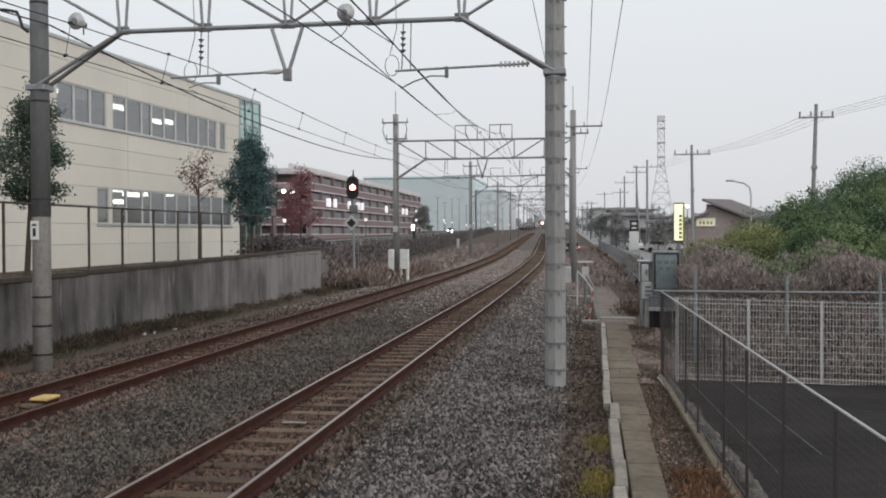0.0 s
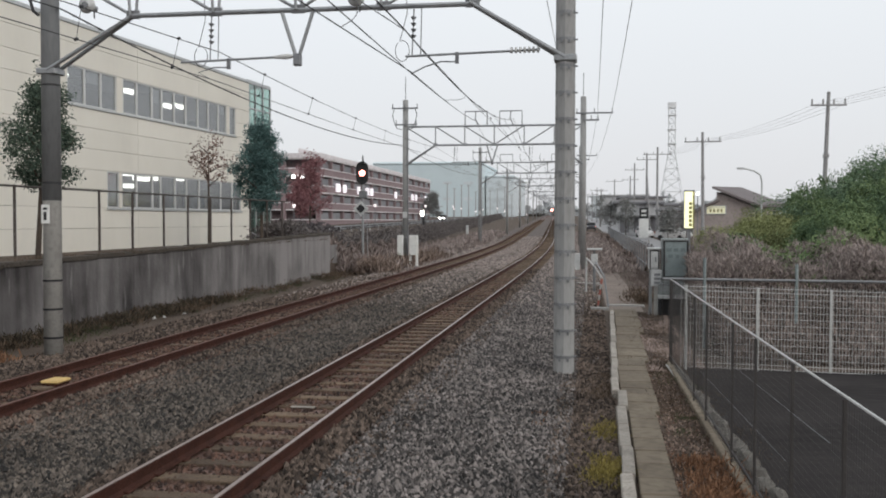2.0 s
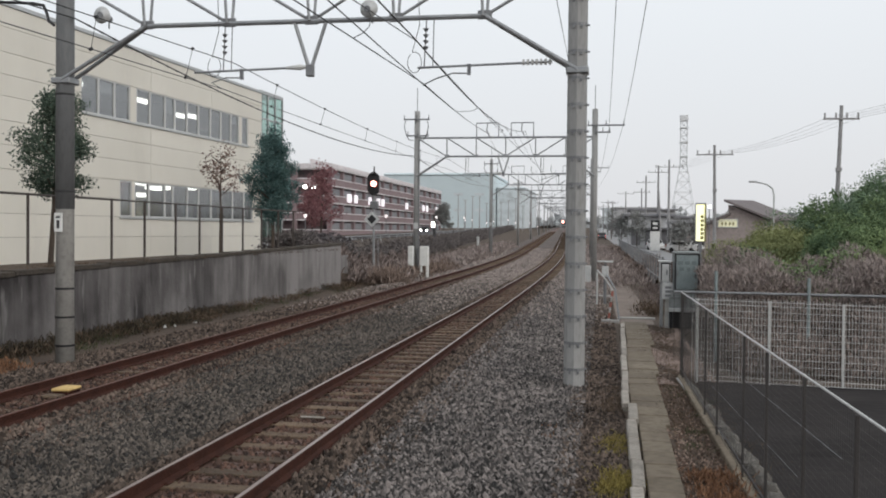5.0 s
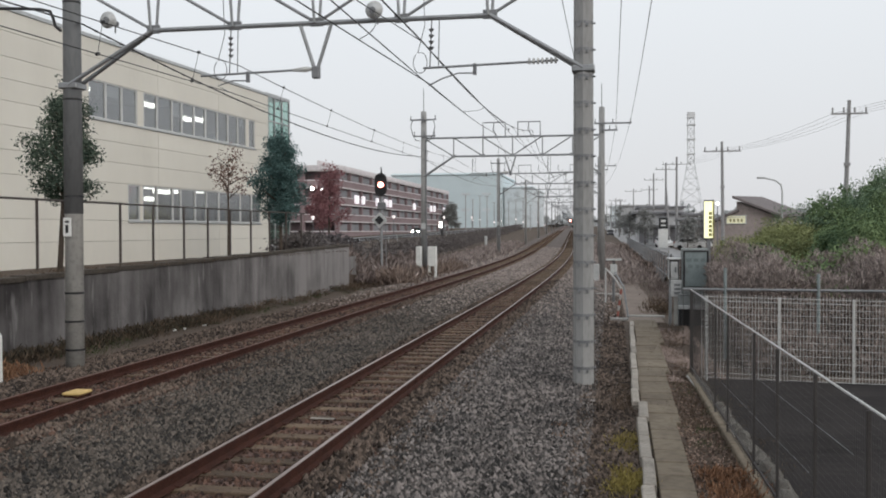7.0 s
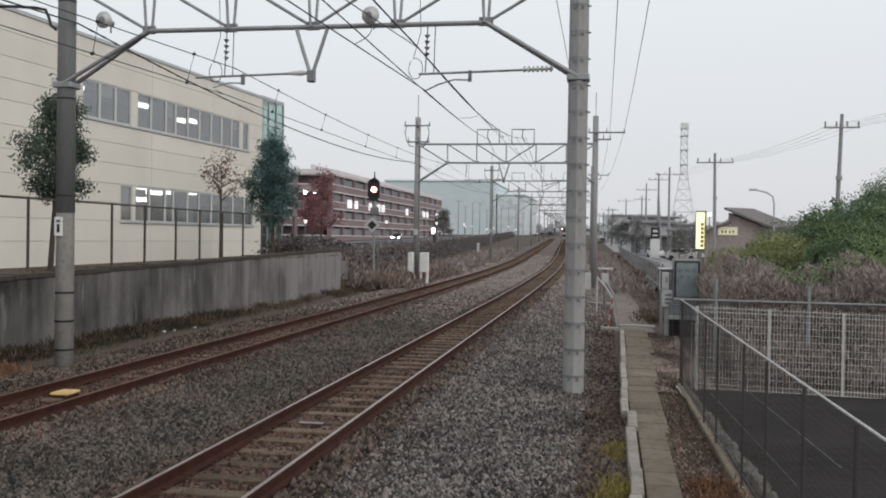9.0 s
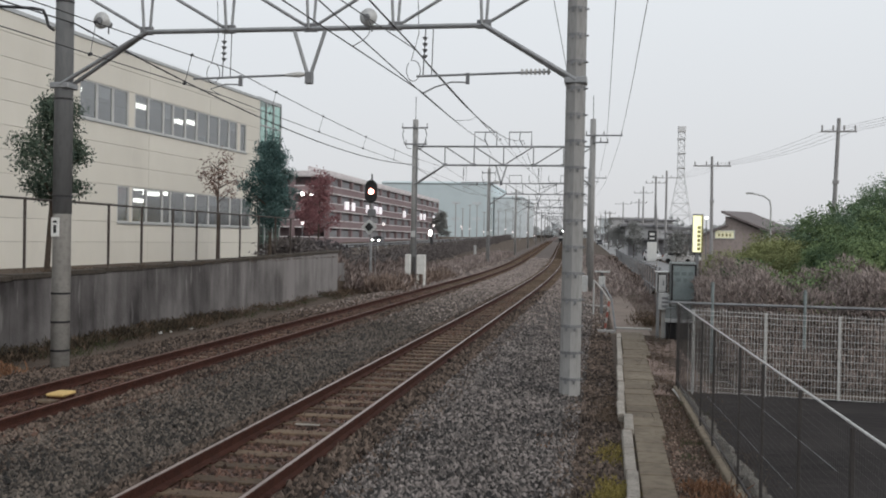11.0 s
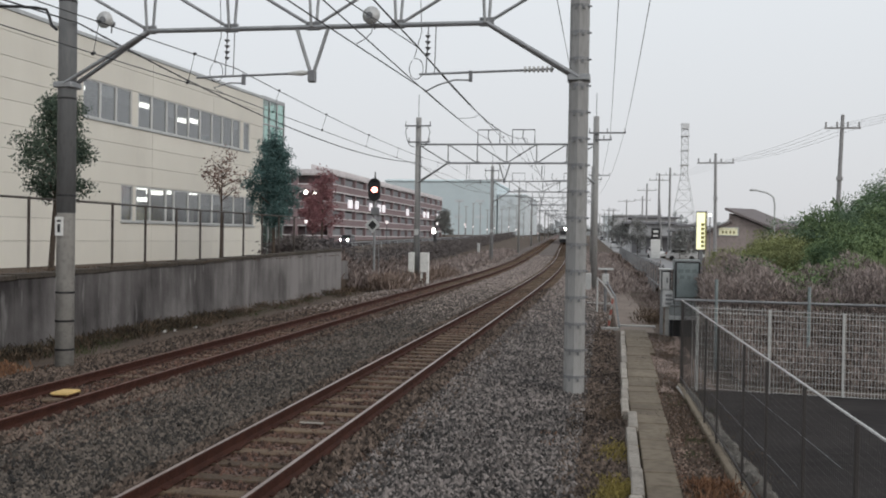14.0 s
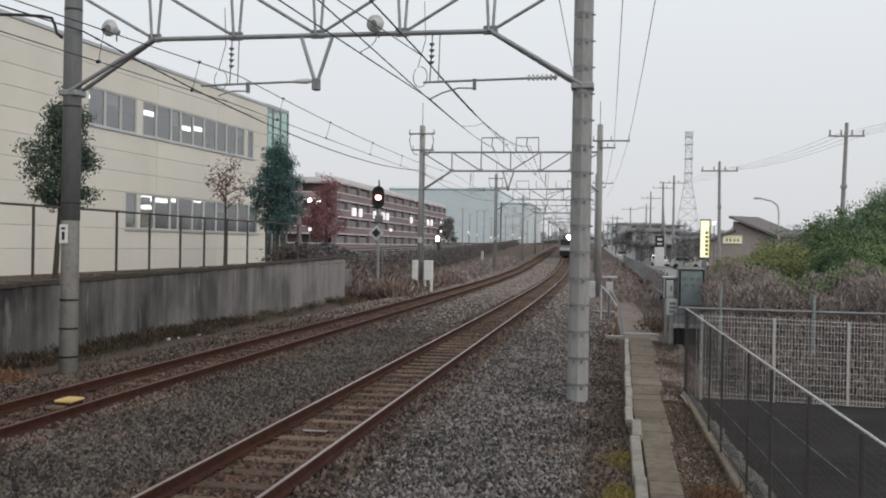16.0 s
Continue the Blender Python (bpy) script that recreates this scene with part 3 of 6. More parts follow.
    # registration arms
    for x0, x1, xw, xin in ((hx, hx - 2.3, (-7.22 if near else -7.76) + o, hx - 0.28), (xr - 0.45, xr - 2.9, (-3.33 if near else -3.55) + o, xr - 1.0)):
        s = -1
        arm = part("registration_arm", tube(B(), (x0, y, z0 + h(5.48)), (x1, y, z0 + h(5.42)), 0.022), M_STEEL, g)
        bm = B()
        if x0 == hx:
            tube(bm, (x0 - 0.08, y, z0 + h(5.48)), (x0 - 0.2, y, z0 + h(5.477)), 0.03, 0.055, 12)
            tube(bm, (x0 - 0.2, y, z0 + h(5.477)), (x0 - 0.46, y, z0 + h(5.47)), 0.055, 0.028, 12)
        for k in range(7 if x0 != hx else 0):
            xx = x0 + (xin - x0) * (k + 0.5) / 7
            tube(bm, (xx - 0.02, y, z0 + h(5.48)), (xx + 0.02, y, z0 + h(5.48)), 0.055 if near else 0.05, seg=10)
        part("insulator", bm, M_PORC, arm, "ribbed porcelain insulator")
        xd = x1 + 0.95
        part("drop_bracket", box(B(), xd - 0.03, xd + 0.03, y - 0.03, y + 0.03, z0 + h(5.27), z0 + h(5.47)), M_DARKSTEEL, arm)
        part("steady_arm", polytube(B(), [(xd, y, z0 + h(5.3)), (xd - 0.3, y, z0 + h(5.31)), (xd - 0.6, y, z0 + h(5.22)), (xw, y, z0 + h(5.1))], 0.014), M_STEEL, arm)
        xi = xw + 0.06
        bm = tube(B(), (xi, y, zl), (xi - 0.04, y, z0 + h(5.43)), 0.012)
        for k in range(4):
            tube(bm, (xi - 0.01, y, zl - 0.2 - k * 0.11), (xi - 0.01, y, zl - 0.25 - k * 0.11), 0.055, 0.02, 8)
        part("suspension_insulator", bm, M_DARKSTEEL, g, "dark suspension insulator string")
        if near:
            ring = [(xi - 0.22 - 0.13 * math.cos(q), y, 5.52 + 0.19 * math.sin(q)) for q in np.linspace(1.2, 7.2, 16)]
            part("jumper_loop", polytube(B(), [(xi - 0.16, y, 6.9), (xi - 0.13, y, 6.2)] + ring, 0.007, 5), M_WIRE, g, "thin curled jumper wire")
        part("drop_rod", tube(B(), (xi + 0.14, y, zl), (xi + 0.12, y, z0 + h(5.43)), 0.01), M_DARKSTEEL, g)
    if not near:
        # frames above the beam and side arms on the poles
        for fx in (-7.12 + o, -5.17 + o) if y < 60 else (-8.5 + o, -3.4 + o):
            part("top_frame", polytube(B(), [(fx, y, zu), (fx, y, zu + 0.81), (fx + 1.245, y, zu + 0.81), (fx + 1.245, y, zu)], 0.035), M_DARKSTEEL, g)
        for x, a, b, zz in ((xr, -0.4, 1.6, 7.85), (xr, 0.0, 0.85, 7.5), (xl, -0.75, 0.75, 8.25), (xl, -0.55, 0.7, 7.4)):
            part("cross_arm", box(B(), x + a, x + b, y - 0.24, y - 0.17, z0 + h(zz) - 0.04, z0 + h(zz) + 0.04), M_DARKSTEEL, g)
            for q in (a + 0.05, (a + b) / 2, b - 0.05):
                part("pin_insulator", tube(B(), (x + q, y - 0.2, z0 + h(zz)), (x + q, y - 0.2, z0 + h(zz) + 0.26), 0.035, 0.02), M_DARKSTEEL, g)
        if y < 100:
            for q in (-0.62, 0.6):
                loop = [(xl + q, y - 0.2, z0 + h(8.2)), (xl + q * 1.15, y - 0.2, z0 + h(7.9)), (xl + q * 0.95, y - 0.2, z0 + h(7.45)), (xl + q * 0.7, y - 0.2, z0 + h(7.2)), (xl + q * 0.3, y - 0.2, z0 + h(7.15))]
                part("cable_loop", polytube(B(), loop, 0.022, 6), M_WIRE, g, "hanging dark cable loop")
            part("conduit", tube(B(), (xl + 0.16, y - 0.16, z0 - 0.3), (xl + 0.14, y - 0.14, z0 + h(7.2)), 0.035), M_DARKSTEEL, g, "dark cable conduit up the pole")
            for fx in (-7.12 + o, -5.17 + o):
                part("suspension_insulator", polytube(B(), [(fx + 0.62, y, zu + 0.81), (fx + 0.57, y, zu + 0.4), (fx + 0.76, y, zu + 0.05)], 0.03, 6), M_DARKSTEEL, g, "dark suspension insulator string")
            part("number_plate", box(B(), xl - 0.12, xl + 0.12, y - 0.2, y - 0.17, z0 + h(2.55), z0 + h(2.9)), M_LIGHTGREY, g, "pale plate strapped to the pole")
            for zz in (1.4, 1.75, 2.1):
                part("clamp_band", tube(B(), (xl, y, z0 + h(zz)), (xl, y, z0 + h(zz) + 0.06), 0.195, seg=16), M_DARKSTEEL, g)
        for x in (xl, xr):
            part("lightning_rod", tube(B(), (x, y, top), (x, y, top + 1.3), 0.022, seg=6), M_DARKSTEEL, g)
    return g


def sagged(a, b, sag, n=10):
    a, b = Vector(a), Vector(b)
    return [a.lerp(b, i / n) - Vector((0, 0, sag * 4 * (i / n) * (1 - i / n))) for i in range(n + 1)]


def build_wires():
    past = GANTRY_Y[2:]

    def wire(line, name, pts, sags, r):
        run = []
        for i, (a, b) in enumerate(zip(pts, pts[1:])):
            run += sagged(a, b, sags[min(i, len(sags) - 1)], 14)[1 if i else 0:]
        part(name, polytube(B(), run, r, 6), M_WIRE, line)

    def onward(x, z, wander=0.0):
        return [(x + off(y) + (wander if k % 2 else -wander), y, rise(y) + 0.35 + z) for k, y in enumerate(past)]

    def at(a, b, t, sag):
        return Vector(a).lerp(Vector(b), t) - Vector((0, 0, sag * 4 * t * (1 - t)))

    def droppers(line, top, low, sag, steps):
        for t in steps:
            q, p = at(*top, t, sag), at(*low, t, 0.04)
            bm = tube(B(), p, q, 0.005, seg=4)
            for e in (p, q):
                tube(bm, e - Vector((0, 0.03, 0)), e + Vector((0, 0.03, 0.02)), 0.026, seg=6)
            part("dropper", bm, M_WIRE, line)

    # the rusty track's line: a contact wire under its messenger
    line = thing("catenary_line", (0, 0, 0), "dark overhead contact wire hung from a sagging messenger wire", "overhead line", "overhead lines")
    c0, c1, c2 = (-8.59, -14.4, 4.68), (-7.15, 16.8, 5.08), (-8.80, 52, 5.93)
    m0, m1, m2 = (-8.93, -14.4, 4.88), (-7.0, 16.8, 5.59), (-8.83, 52, 6.52)
    wire(line, "contact_wire", [c0, c1, c2] + onward(LEFT_TRACK, 5.4, 0.2), (0.02, 0.04), 0.0085)
    wire(line, "messenger_wire", [m0, m1, m2] + onward(LEFT_TRACK, 6.6, 0.2), (0.05, 0.22, 0.4), 0.009)
    droppers(line, (m1, m2), (c1, c2), 0.22, (0.08, 0.2, 0.36, 0.52, 0.7, 0.86))
    droppers(line, (m0, m1), (c0, c1), 0.05, (0.55, 0.7, 0.86, 0.95))
    # the polished track's line: the running pair
    line = thing("catenary_line", (0, 0, 0), "dark overhead contact wire hung from a thick messenger wire", "overhead line", "overhead lines")
    c0, c1, c2 = (-4.46, -14.4, 4.41), (-3.46, 16.8, 5.91), (-3.55, 52, 5.91)
    m0, m1, m2 = (-2.93, -14.4, 5.74), (-3.46, 16.8, 5.92), (-4.48, 52, 8.06)
    wire(line, "contact_wire", [c0, c1, c2] + onward(RIGHT_TRACK, 5.4, 0.2), (0.02, 0.12, 0.04), 0.0085)
    wire(line, "messenger_wire", [m0, m1, m2] + onward(RIGHT_TRACK - 0.3, 8.05), (0.05, 0.55, 1.5), 0.0135)
    droppers(line, (m1, m2), (c1, c2), 0.55, (0.42, 0.6, 0.78))
    # and the pair that rises out of the overlap to the frame on the next beam
    line = thing("catenary_line", (0, 0, 0), "pair of dark overhead wires rising towards the next beam", "overhead line", "overhead lines")
    a0, a1, a2 = (-2.9, -14.4, 5.28), (-3.46, 16.8, 5.23), (-6.63, 52, 8.00)
    b0, b1, b2 = (-4.21, -14.4, 4.78), (-3.32, 16.8, 5.13), (-6.54, 52, 7.93)
    wire(line, "messenger_wire", [a0, a1, a2] + onward(RIGHT_TRACK - 2.2, 8.05), (0.03, 0.1, 1.5), 0.009)
    wire(line, "contact_wire", [b0, b1, b2], (0.03, 0.1), 0.009)
    for p, q in ((at(c0, c1, 0.9, 0.02), at(b0, b1, 0.86, 0.03)), (at(m1, m2, 0.3, 0.55), at(a1, a2, 0.3, 0.1))):
        mid = (p + q) / 2 + Vector((0.12, 0, -0.05))
        part("jumper", polytube(B(), [p, p.lerp(mid, 0.5) + Vector((0.05, 0, 0)), mid, q.lerp(mid, 0.5) + Vector((0.04, 0, 0)), q], 0.007, 5), M_WIRE, line, "thin curved jumper wire")
    ys = [-14.4] + GANTRY_Y
    for x, z, sag in ((0.18, 7.8, 0.25), (0.86, 7.8, 0.25), (-1.15, 7.75, 0.1)):
        line = thing("feeder_line", (0, 0, 0), "thin dark feeder wire strung along the poles", "wire", "feeder wires")
        wire(line, "wire", [(x * (1.083 if y > 20 else 1) + off(y), y, rise(y) + z + (0.44 if y > 20 else 0)) for y in ys], (sag,), 0.009)
    # the heavy feeder beside the wall, wound with a carrier wire
    line = thing("feeder_line", (0, 0, 0), "heavy dark feeder cable strung past the factory", "wire", "feeder wires")
    f0, f1, f2 = (-10.9, -14.4, 6.5), (-10.26, 16.8, 6.52), (-10.83, 52, 6.69)
    wire(line, "wire", [f0, f1, f2, (-11.4, 93, 7.0)], (0.4, 0.6, 0.5), 0.016)
    bm = B()
    for k in range(1, 70):
        p = at(f1, f2, k / 70, 0.6)
        d = (at(f1, f2, (k + 0.5) / 70, 0.6) - p).normalized() * 0.05
        tube(bm, p - d, p + d, 0.024, seg=6)
    ob = part("cable_ties", bm, M_WIRE, line, "row of dark cable ties")
    ob["kind"] = "stuff"


def horn(x, z):
    h = thing("loudspeaker", (x, 16.8, z), "round grey horn loudspeaker on the gantry beam", "loudspeaker", "loudspeakers")
    bm = tube(B(), (0, -0.22, 0), (0, 0.02, 0), 0.165, 0.06, 22)
    part("bell", bm, M_LIGHTGREY, h, "", True)
    part("driver", tube(B(), (-0.03, -0.25, 0.0), (-0.03, 0.14, 0.0), 0.06, seg=14), M_DARKSTEEL, h, "dark driver unit")
    part("mount", tube(B(), (0, 0.05, -0.2), (0, 0.05, 0.02), 0.015), M_DARKSTEEL, h)


# ---------------------------------------------------------------- wall and fence beside the factory
def build_wall():
    w = thing("retaining_wall", (0, 0, 0), "stained grey concrete retaining wall with dark streaks", "retaining wall", kind="structure")
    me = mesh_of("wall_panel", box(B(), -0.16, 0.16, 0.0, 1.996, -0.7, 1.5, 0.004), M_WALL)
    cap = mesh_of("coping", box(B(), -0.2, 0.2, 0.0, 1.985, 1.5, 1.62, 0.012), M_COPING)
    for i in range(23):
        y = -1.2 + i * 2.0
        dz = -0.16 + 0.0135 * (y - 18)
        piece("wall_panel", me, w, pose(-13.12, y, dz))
        piece("coping", cap, w, pose(-13.12, y, dz))
    for i in range(2):
        piece("wall_panel", me, w, pose(-13.3 - 0.25 * i, 44.82 + i * 2.0, -0.35 - 0.45 * i))
    f = thing("boundary_fence", (0, 0, 0), "dark brown metal post and rail fence on the wall", "fence")
    posts = [14.2, 17.0, 19.8, 23.55, 25.4, 27.4, 29.15, 31.0, 32.9, 34.8, 36.7, 38.6]
    post = mesh_of("post", tube(B(), (0, 0, 1.55), (0, 0, 3.24), 0.035, seg=10), M_BROWNMETAL)
    for y in posts:
        piece("post", post, f, pose(-13.3, y, 0))
    part("top_rail", tube(B(), (-13.3, 8, 3.2), (-13.3, 39, 3.22), 0.026), M_BROWNMETAL, f)


# ---------------------------------------------------------------- factory
FA, FD = Vector((-22.0, 31.01, 0)), Vector((math.sin(radians(3.7)), math.cos(radians(3.7)), 0))
FACING = Matrix.Translation(FA) @ Matrix.Rotation(math.atan2(FD.y, FD.x), 4, "Z")   # local x runs along the facade, local -y faces the line


def build_factory():
    b = thing("factory_building", (0, 0, 0), "cream two-storey factory with long ribbon windows and lit lamps inside", "building")
    b.matrix_basis = FACING
    G0, TOP = 0.95, 10.75
    S0, S1 = -32.0, 22.7
    up = [4.93, 6.18, 7.38, 8.59, 9.1, 10.3, 11.66, 12.58, 13.8, 15.0, 16.3, 17.5, 18.7, 19.7, 20.05, 20.85]
    lo = [7.79, 8.75, 8.98, 10.23, 11.66, 12.43, 13.86, 15.05, 16.41, 17.59, 18.96, 20.4, 21.54]
    UZ, LZ = (7.3, 8.92), (2.95, 4.6)
    courses = [0.95, 2.05, 2.95, 3.75, 4.6, 5.5, 6.4, 7.3, 8.1, 8.92, 9.85, 10.62]
    verts_joint = [S0 + i * 6.05 for i in range(9)] + [S1]
    meshes = {}

    def panel(s0, s1, z0, z1):
        if s1 - s0 < 0.05:
            return
        key = (round(s1 - s0, 2), round(z1 - z0, 2))
        if key not in meshes:
            meshes[key] = mesh_of("panel", box(B(), 0.006, key[0] - 0.006, 0, 0.1, 0.007, key[1] - 0.007, 0.006), M_CREAM)
        piece("panel", meshes[key], b, pose(s0, 0, z0))

    for z0, z1 in zip(courses, courses[1:]):
        for s0, s1 in zip(verts_joint, verts_joint[1:]):
            spans = [(s0, s1)]
            for zz, a, c in ((UZ, 4.93, 20.85), (LZ, 7.79, 21.54)):
                if z0 >= zz[0] - 0.01 and z1 <= zz[1] + 0.01:
                    spans = [q for q in ((s0, min(s1, a)), (max(s0, c), s1)) if q[1] > q[0]]
            for q in spans:
                panel(*q, z0, z1)
    # the structural shell behind the cladding
    bm = B()
    for z0, z1 in ((0.8, LZ[0]), (LZ[1], UZ[0]), (UZ[1], 10.6)):
        box(bm, S0, S1, 0.1, 0.3, z0, z1)
    box(bm, S0, 4.93, 0.1, 0.3, *UZ)
    box(bm, 20.85, S1, 0.1, 0.3, *UZ)
    box(bm, S0, 7.79, 0.1, 0.3, *LZ)
    box(bm, 21.54, S1, 0.1, 0.3, *LZ)
    part("wall_shell", bm, M_JOINT, b)
    part("parapet_trim", box(B(), S0, S1 + 0.05, -0.05, 0.3, 10.62, 10.78, 0.01), M_ALU, b)
    part("roof", box(B(), S0, S1, 0.3, 24, 10.2, 10.5), M_FAR, b)
    bm = B()
    box(bm, S0, S1, 23.8, 24, 0.8, 10.2)
    box(bm, S0, S0 + 0.2, 0.3, 23.8, 0.8, 10.2)
    box(bm, S1 - 0.2, S1, 0.3, 23.8, 0.8, 10.2)
    part("rear_walls", bm, M_CREAM, b)
    bm = B()
    box(bm, S0 + 0.2, S1 - 0.2, 0.3, 23.8, 1.3, 1.6)
    box(bm, S0 + 0.2, S1 - 0.2, 0.3, 23.8, 5.1, 5.6)
    box(bm, S0 + 0.2, S1 - 0.2, 9.0, 9.2, 1.6, 10.2)
    part("interior", bm, M_INSIDE, b)

    def ribbon(edges, z, solid):
        n = len(edges) - 1
        for i in range(n):
            a, c = edges[i], edges[i + 1]
            if (round(a, 2), round(c, 2)) in solid:
                panel(a, c, z[0], z[1])
                continue
            e = 0.075
            win = part("window", box(box(box(box(B(), a, c, 0.02, 0.12, z[0], z[0] + 0.07), a, c, 0.02, 0.12, z[1] - 0.07, z[1]), a, a + e, 0.02, 0.12, z[0] + 0.07, z[1] - 0.07), c - e, c, 0.02, 0.12, z[0] + 0.07, z[1] - 0.07), M_SASH, b)
            g = part("pane", box(B(), a + e, c - e, 0.06, 0.075, z[0] + 0.07, z[1] - 0.07), M_PANE, win)
            g.visible_shadow = False
        part("sill", box(B(), edges[0] - 0.05, edges[-1] + 0.05, -0.06, 0.0, z[0] - 0.09, z[0] - 0.01, 0.01), M_ALU, b)

    ribbon(up, UZ, {(8.59, 9.1), (19.7, 20.05)})
    ribbon(lo, LZ, {(8.75, 8.98)})
    # the green glazed stair tower at the far corner
    tower = part("stair_tower", box(box(box(B(), 23.2, 26.6, 3.4, 3.5, 0.9, 10.8), 23.2, 23.3, 0.3, 3.4, 0.9, 10.8), 23.2, 26.6, 0.3, 3.5, 10.8, 10.95), M_ALU, b, "grey frame of a green-glazed stair tower")
    for i in range(3):
        for k in range(6):
            a, z = 23.2 + i * 1.13, 1.6 + k * 1.53
            part("pane", box(B(), a + 0.04, a + 1.09, 0.35, 0.38, z + 0.04, z + 1.49), M_GREENPANE, tower, "green glass pane")
    for i in range(4):
        part("mullion", box(B(), 23.18 + i * 1.13, 23.24 + i * 1.13, 0.3, 0.42, 0.9, 10.8), M_ALU, tower)
    for k in range(7):
        part("transom", box(B(), 23.2, 26.6, 0.3, 0.42, 1.56 + k * 1.53, 1.63 + k * 1.53), M_ALU, tower)
    part("stair_core", box(B(), 23.4, 26.4, 1.6, 3.3, 0.9, 10.7), M_FAR, tower)
    # things that stand behind the glass
    rr = random.Random(23)
    for i, (sx, zf) in enumerate([(6.2, 5.6), (9.9, 5.6), (12.2, 5.6), (14.6, 5.6), (17.9, 5.6), (19.0, 5.6), (8.4, 1.6), (10.6, 1.6), (13.3, 1.6), (16.0, 1.6), (18.2, 1.6), (20.3, 1.6)]):
        c = thing("machine_cabinet", (0, 0, 0), "dull grey machine cabinet behind the factory window", "cabinet", "factory cabinets")
        c.matrix_basis = FACING @ pose(sx, 1.0 + rr.uniform(0, 1.2), zf)
        w, hh = rr.uniform(0.35, 0.8), rr.uniform(1.9, 2.4)
        part("body", box(B(), -w / 2, w / 2, 0, 0.6, 0, hh, 0.03), M_DARKSTEEL, c)
        part("door", box(B(), -w / 2 + 0.05, w / 2 - 0.05, -0.03, -0.005, 0.3, hh - 0.12, 0.01), M_CABINET, c)
    for a0, a1, z1, dz in ((6.22, 7.34, 8.85, 0.5), (11.7, 12.5, 8.85, 0.7), (7.85, 8.7, 4.53, 1.3), (18.75, 19.65, 8.85, 0.45), (16.45, 17.55, 4.53, 0.5)):
        part("blind", box(B(), a0, a1, 0.16, 0.175, z1 - dz, z1), M_FAR, b, "pale roller blind partly drawn")
    # lit tubes under the ceilings
    for s, z, d, n in ((6.3, 8.88, 1.6, 1.1), (11.63, 8.82, 1.6, 1.3), (15.55, 8.54, 1.6, 1.1), (16.8, 8.66, 1.6, 1.2), (11.6, 4.72, 1.6, 1.25), (12.85, 4.52, 1.6, 1.3), (14.28, 4.58, 1.6, 0.4), (14.9, 4.6, 1.6, 0.3), (17.1, 4.7, 1.6, 0.65), (12.0, 4.12, 1.6, 0.65)):
        lamp = thing("ceiling_lamp", (0, 0, 0), "lit white fluorescent lamp under the factory ceiling", "ceiling lamp", "factory lamps")
        lamp.matrix_basis = FACING @ pose(s, d, z)
        part("tube", box(B(), 0, n, 0, 0.25, -0.12, 0.08, 0.03), M_TUBE, lamp, "glowing tube")
        part("housing", box(B(), -0.05, n + 0.05, -0.03, 0.28, 0.085, 0.12), M_WHITE, lamp)
        part("hanger", tube(B(), (n / 2, 0.12, 0.12), (n / 2, 0.12, 10.2 - z if z > 6 else 5.1 - z), 0.012), M_ALU, lamp)


# ---------------------------------------------------------------- trees and plants
def tree(x, y, z, h, crown_w, material, leaves, size, label, seed, clear=0.35, loose=0.0, limbs=9, tilt=0.0):
    """A tapered trunk with limbs, and a crown of leaves gathered on clumps."""
    rng = np.random.default_rng(seed)
    t = thing("tree", (x, y, z), label, "tree")
    bm = B()
    lean = rng.uniform(-0.12, 0.12, 2)
    lean[0] = tilt or lean[0]
    pts = [Vector((lean[0] * k * h * 0.3, lean[1] * k * h * 0.3, h * 0.93 * k)) for k in (0, 0.25, 0.5, 0.75, 1)]
    r0 = 0.028 * h * 0.55
    for i in range(4):
        tube(bm, pts[i], pts[i + 1], r0 * (1 - i * 0.22), r0 * (0.78 - i * 0.22), 8)
    trunk = part("trunk", bm, M_BARK, t)
    centres = []
    for i in range(limbs):
        k = clear + (0.95 - clear) * (i + 0.5) / limbs
        base = pts[0].lerp(pts[4], k)
        a = i * 2.4 + rng.uniform(-0.4, 0.4)
        f0 = (k - clear) / (1 - clear)
        reach = crown_w * 0.44 * (0.75 + 0.3 * min(1, f0 * 5) - 0.85 * f0) * rng.uniform(0.7, 1.3)
        tip = base + Vector((math.cos(a) * reach, math.sin(a) * reach, reach * rng.uniform(0.35, 0.8)))
        part("limb", tube(B(), base, tip, r0 * 0.4, r0 * 0.12, 6), M_BARK, t)
        for f in (0.35, 0.6, 0.85, 1.0):
            centres.append(base.lerp(tip, f) + Vector(rng.normal(0, 0.12 * crown_w * 0.4, 3)))
    centres += [pts[4] + Vector((0, 0, 0.05 * h)), pts[3]]
    c = np.array([tuple(v) for v in centres])
    idx = rng.integers(0, len(c), leaves)
    d = rng.normal(size=(leaves, 3))
    d /= np.linalg.norm(d, axis=1)[:, None]
    rad = crown_w * (0.13 + 0.05 * loose) * rng.uniform(0.1, 1.25, leaves) ** 0.7
    p = c[idx] + d * rad[:, None] * np.array([1, 1, 0.85])
    p = p[p[:, 2] > h * clear * 0.8]
    ob = scatter_blades("crown", p, size, material, rng, t)
    return t


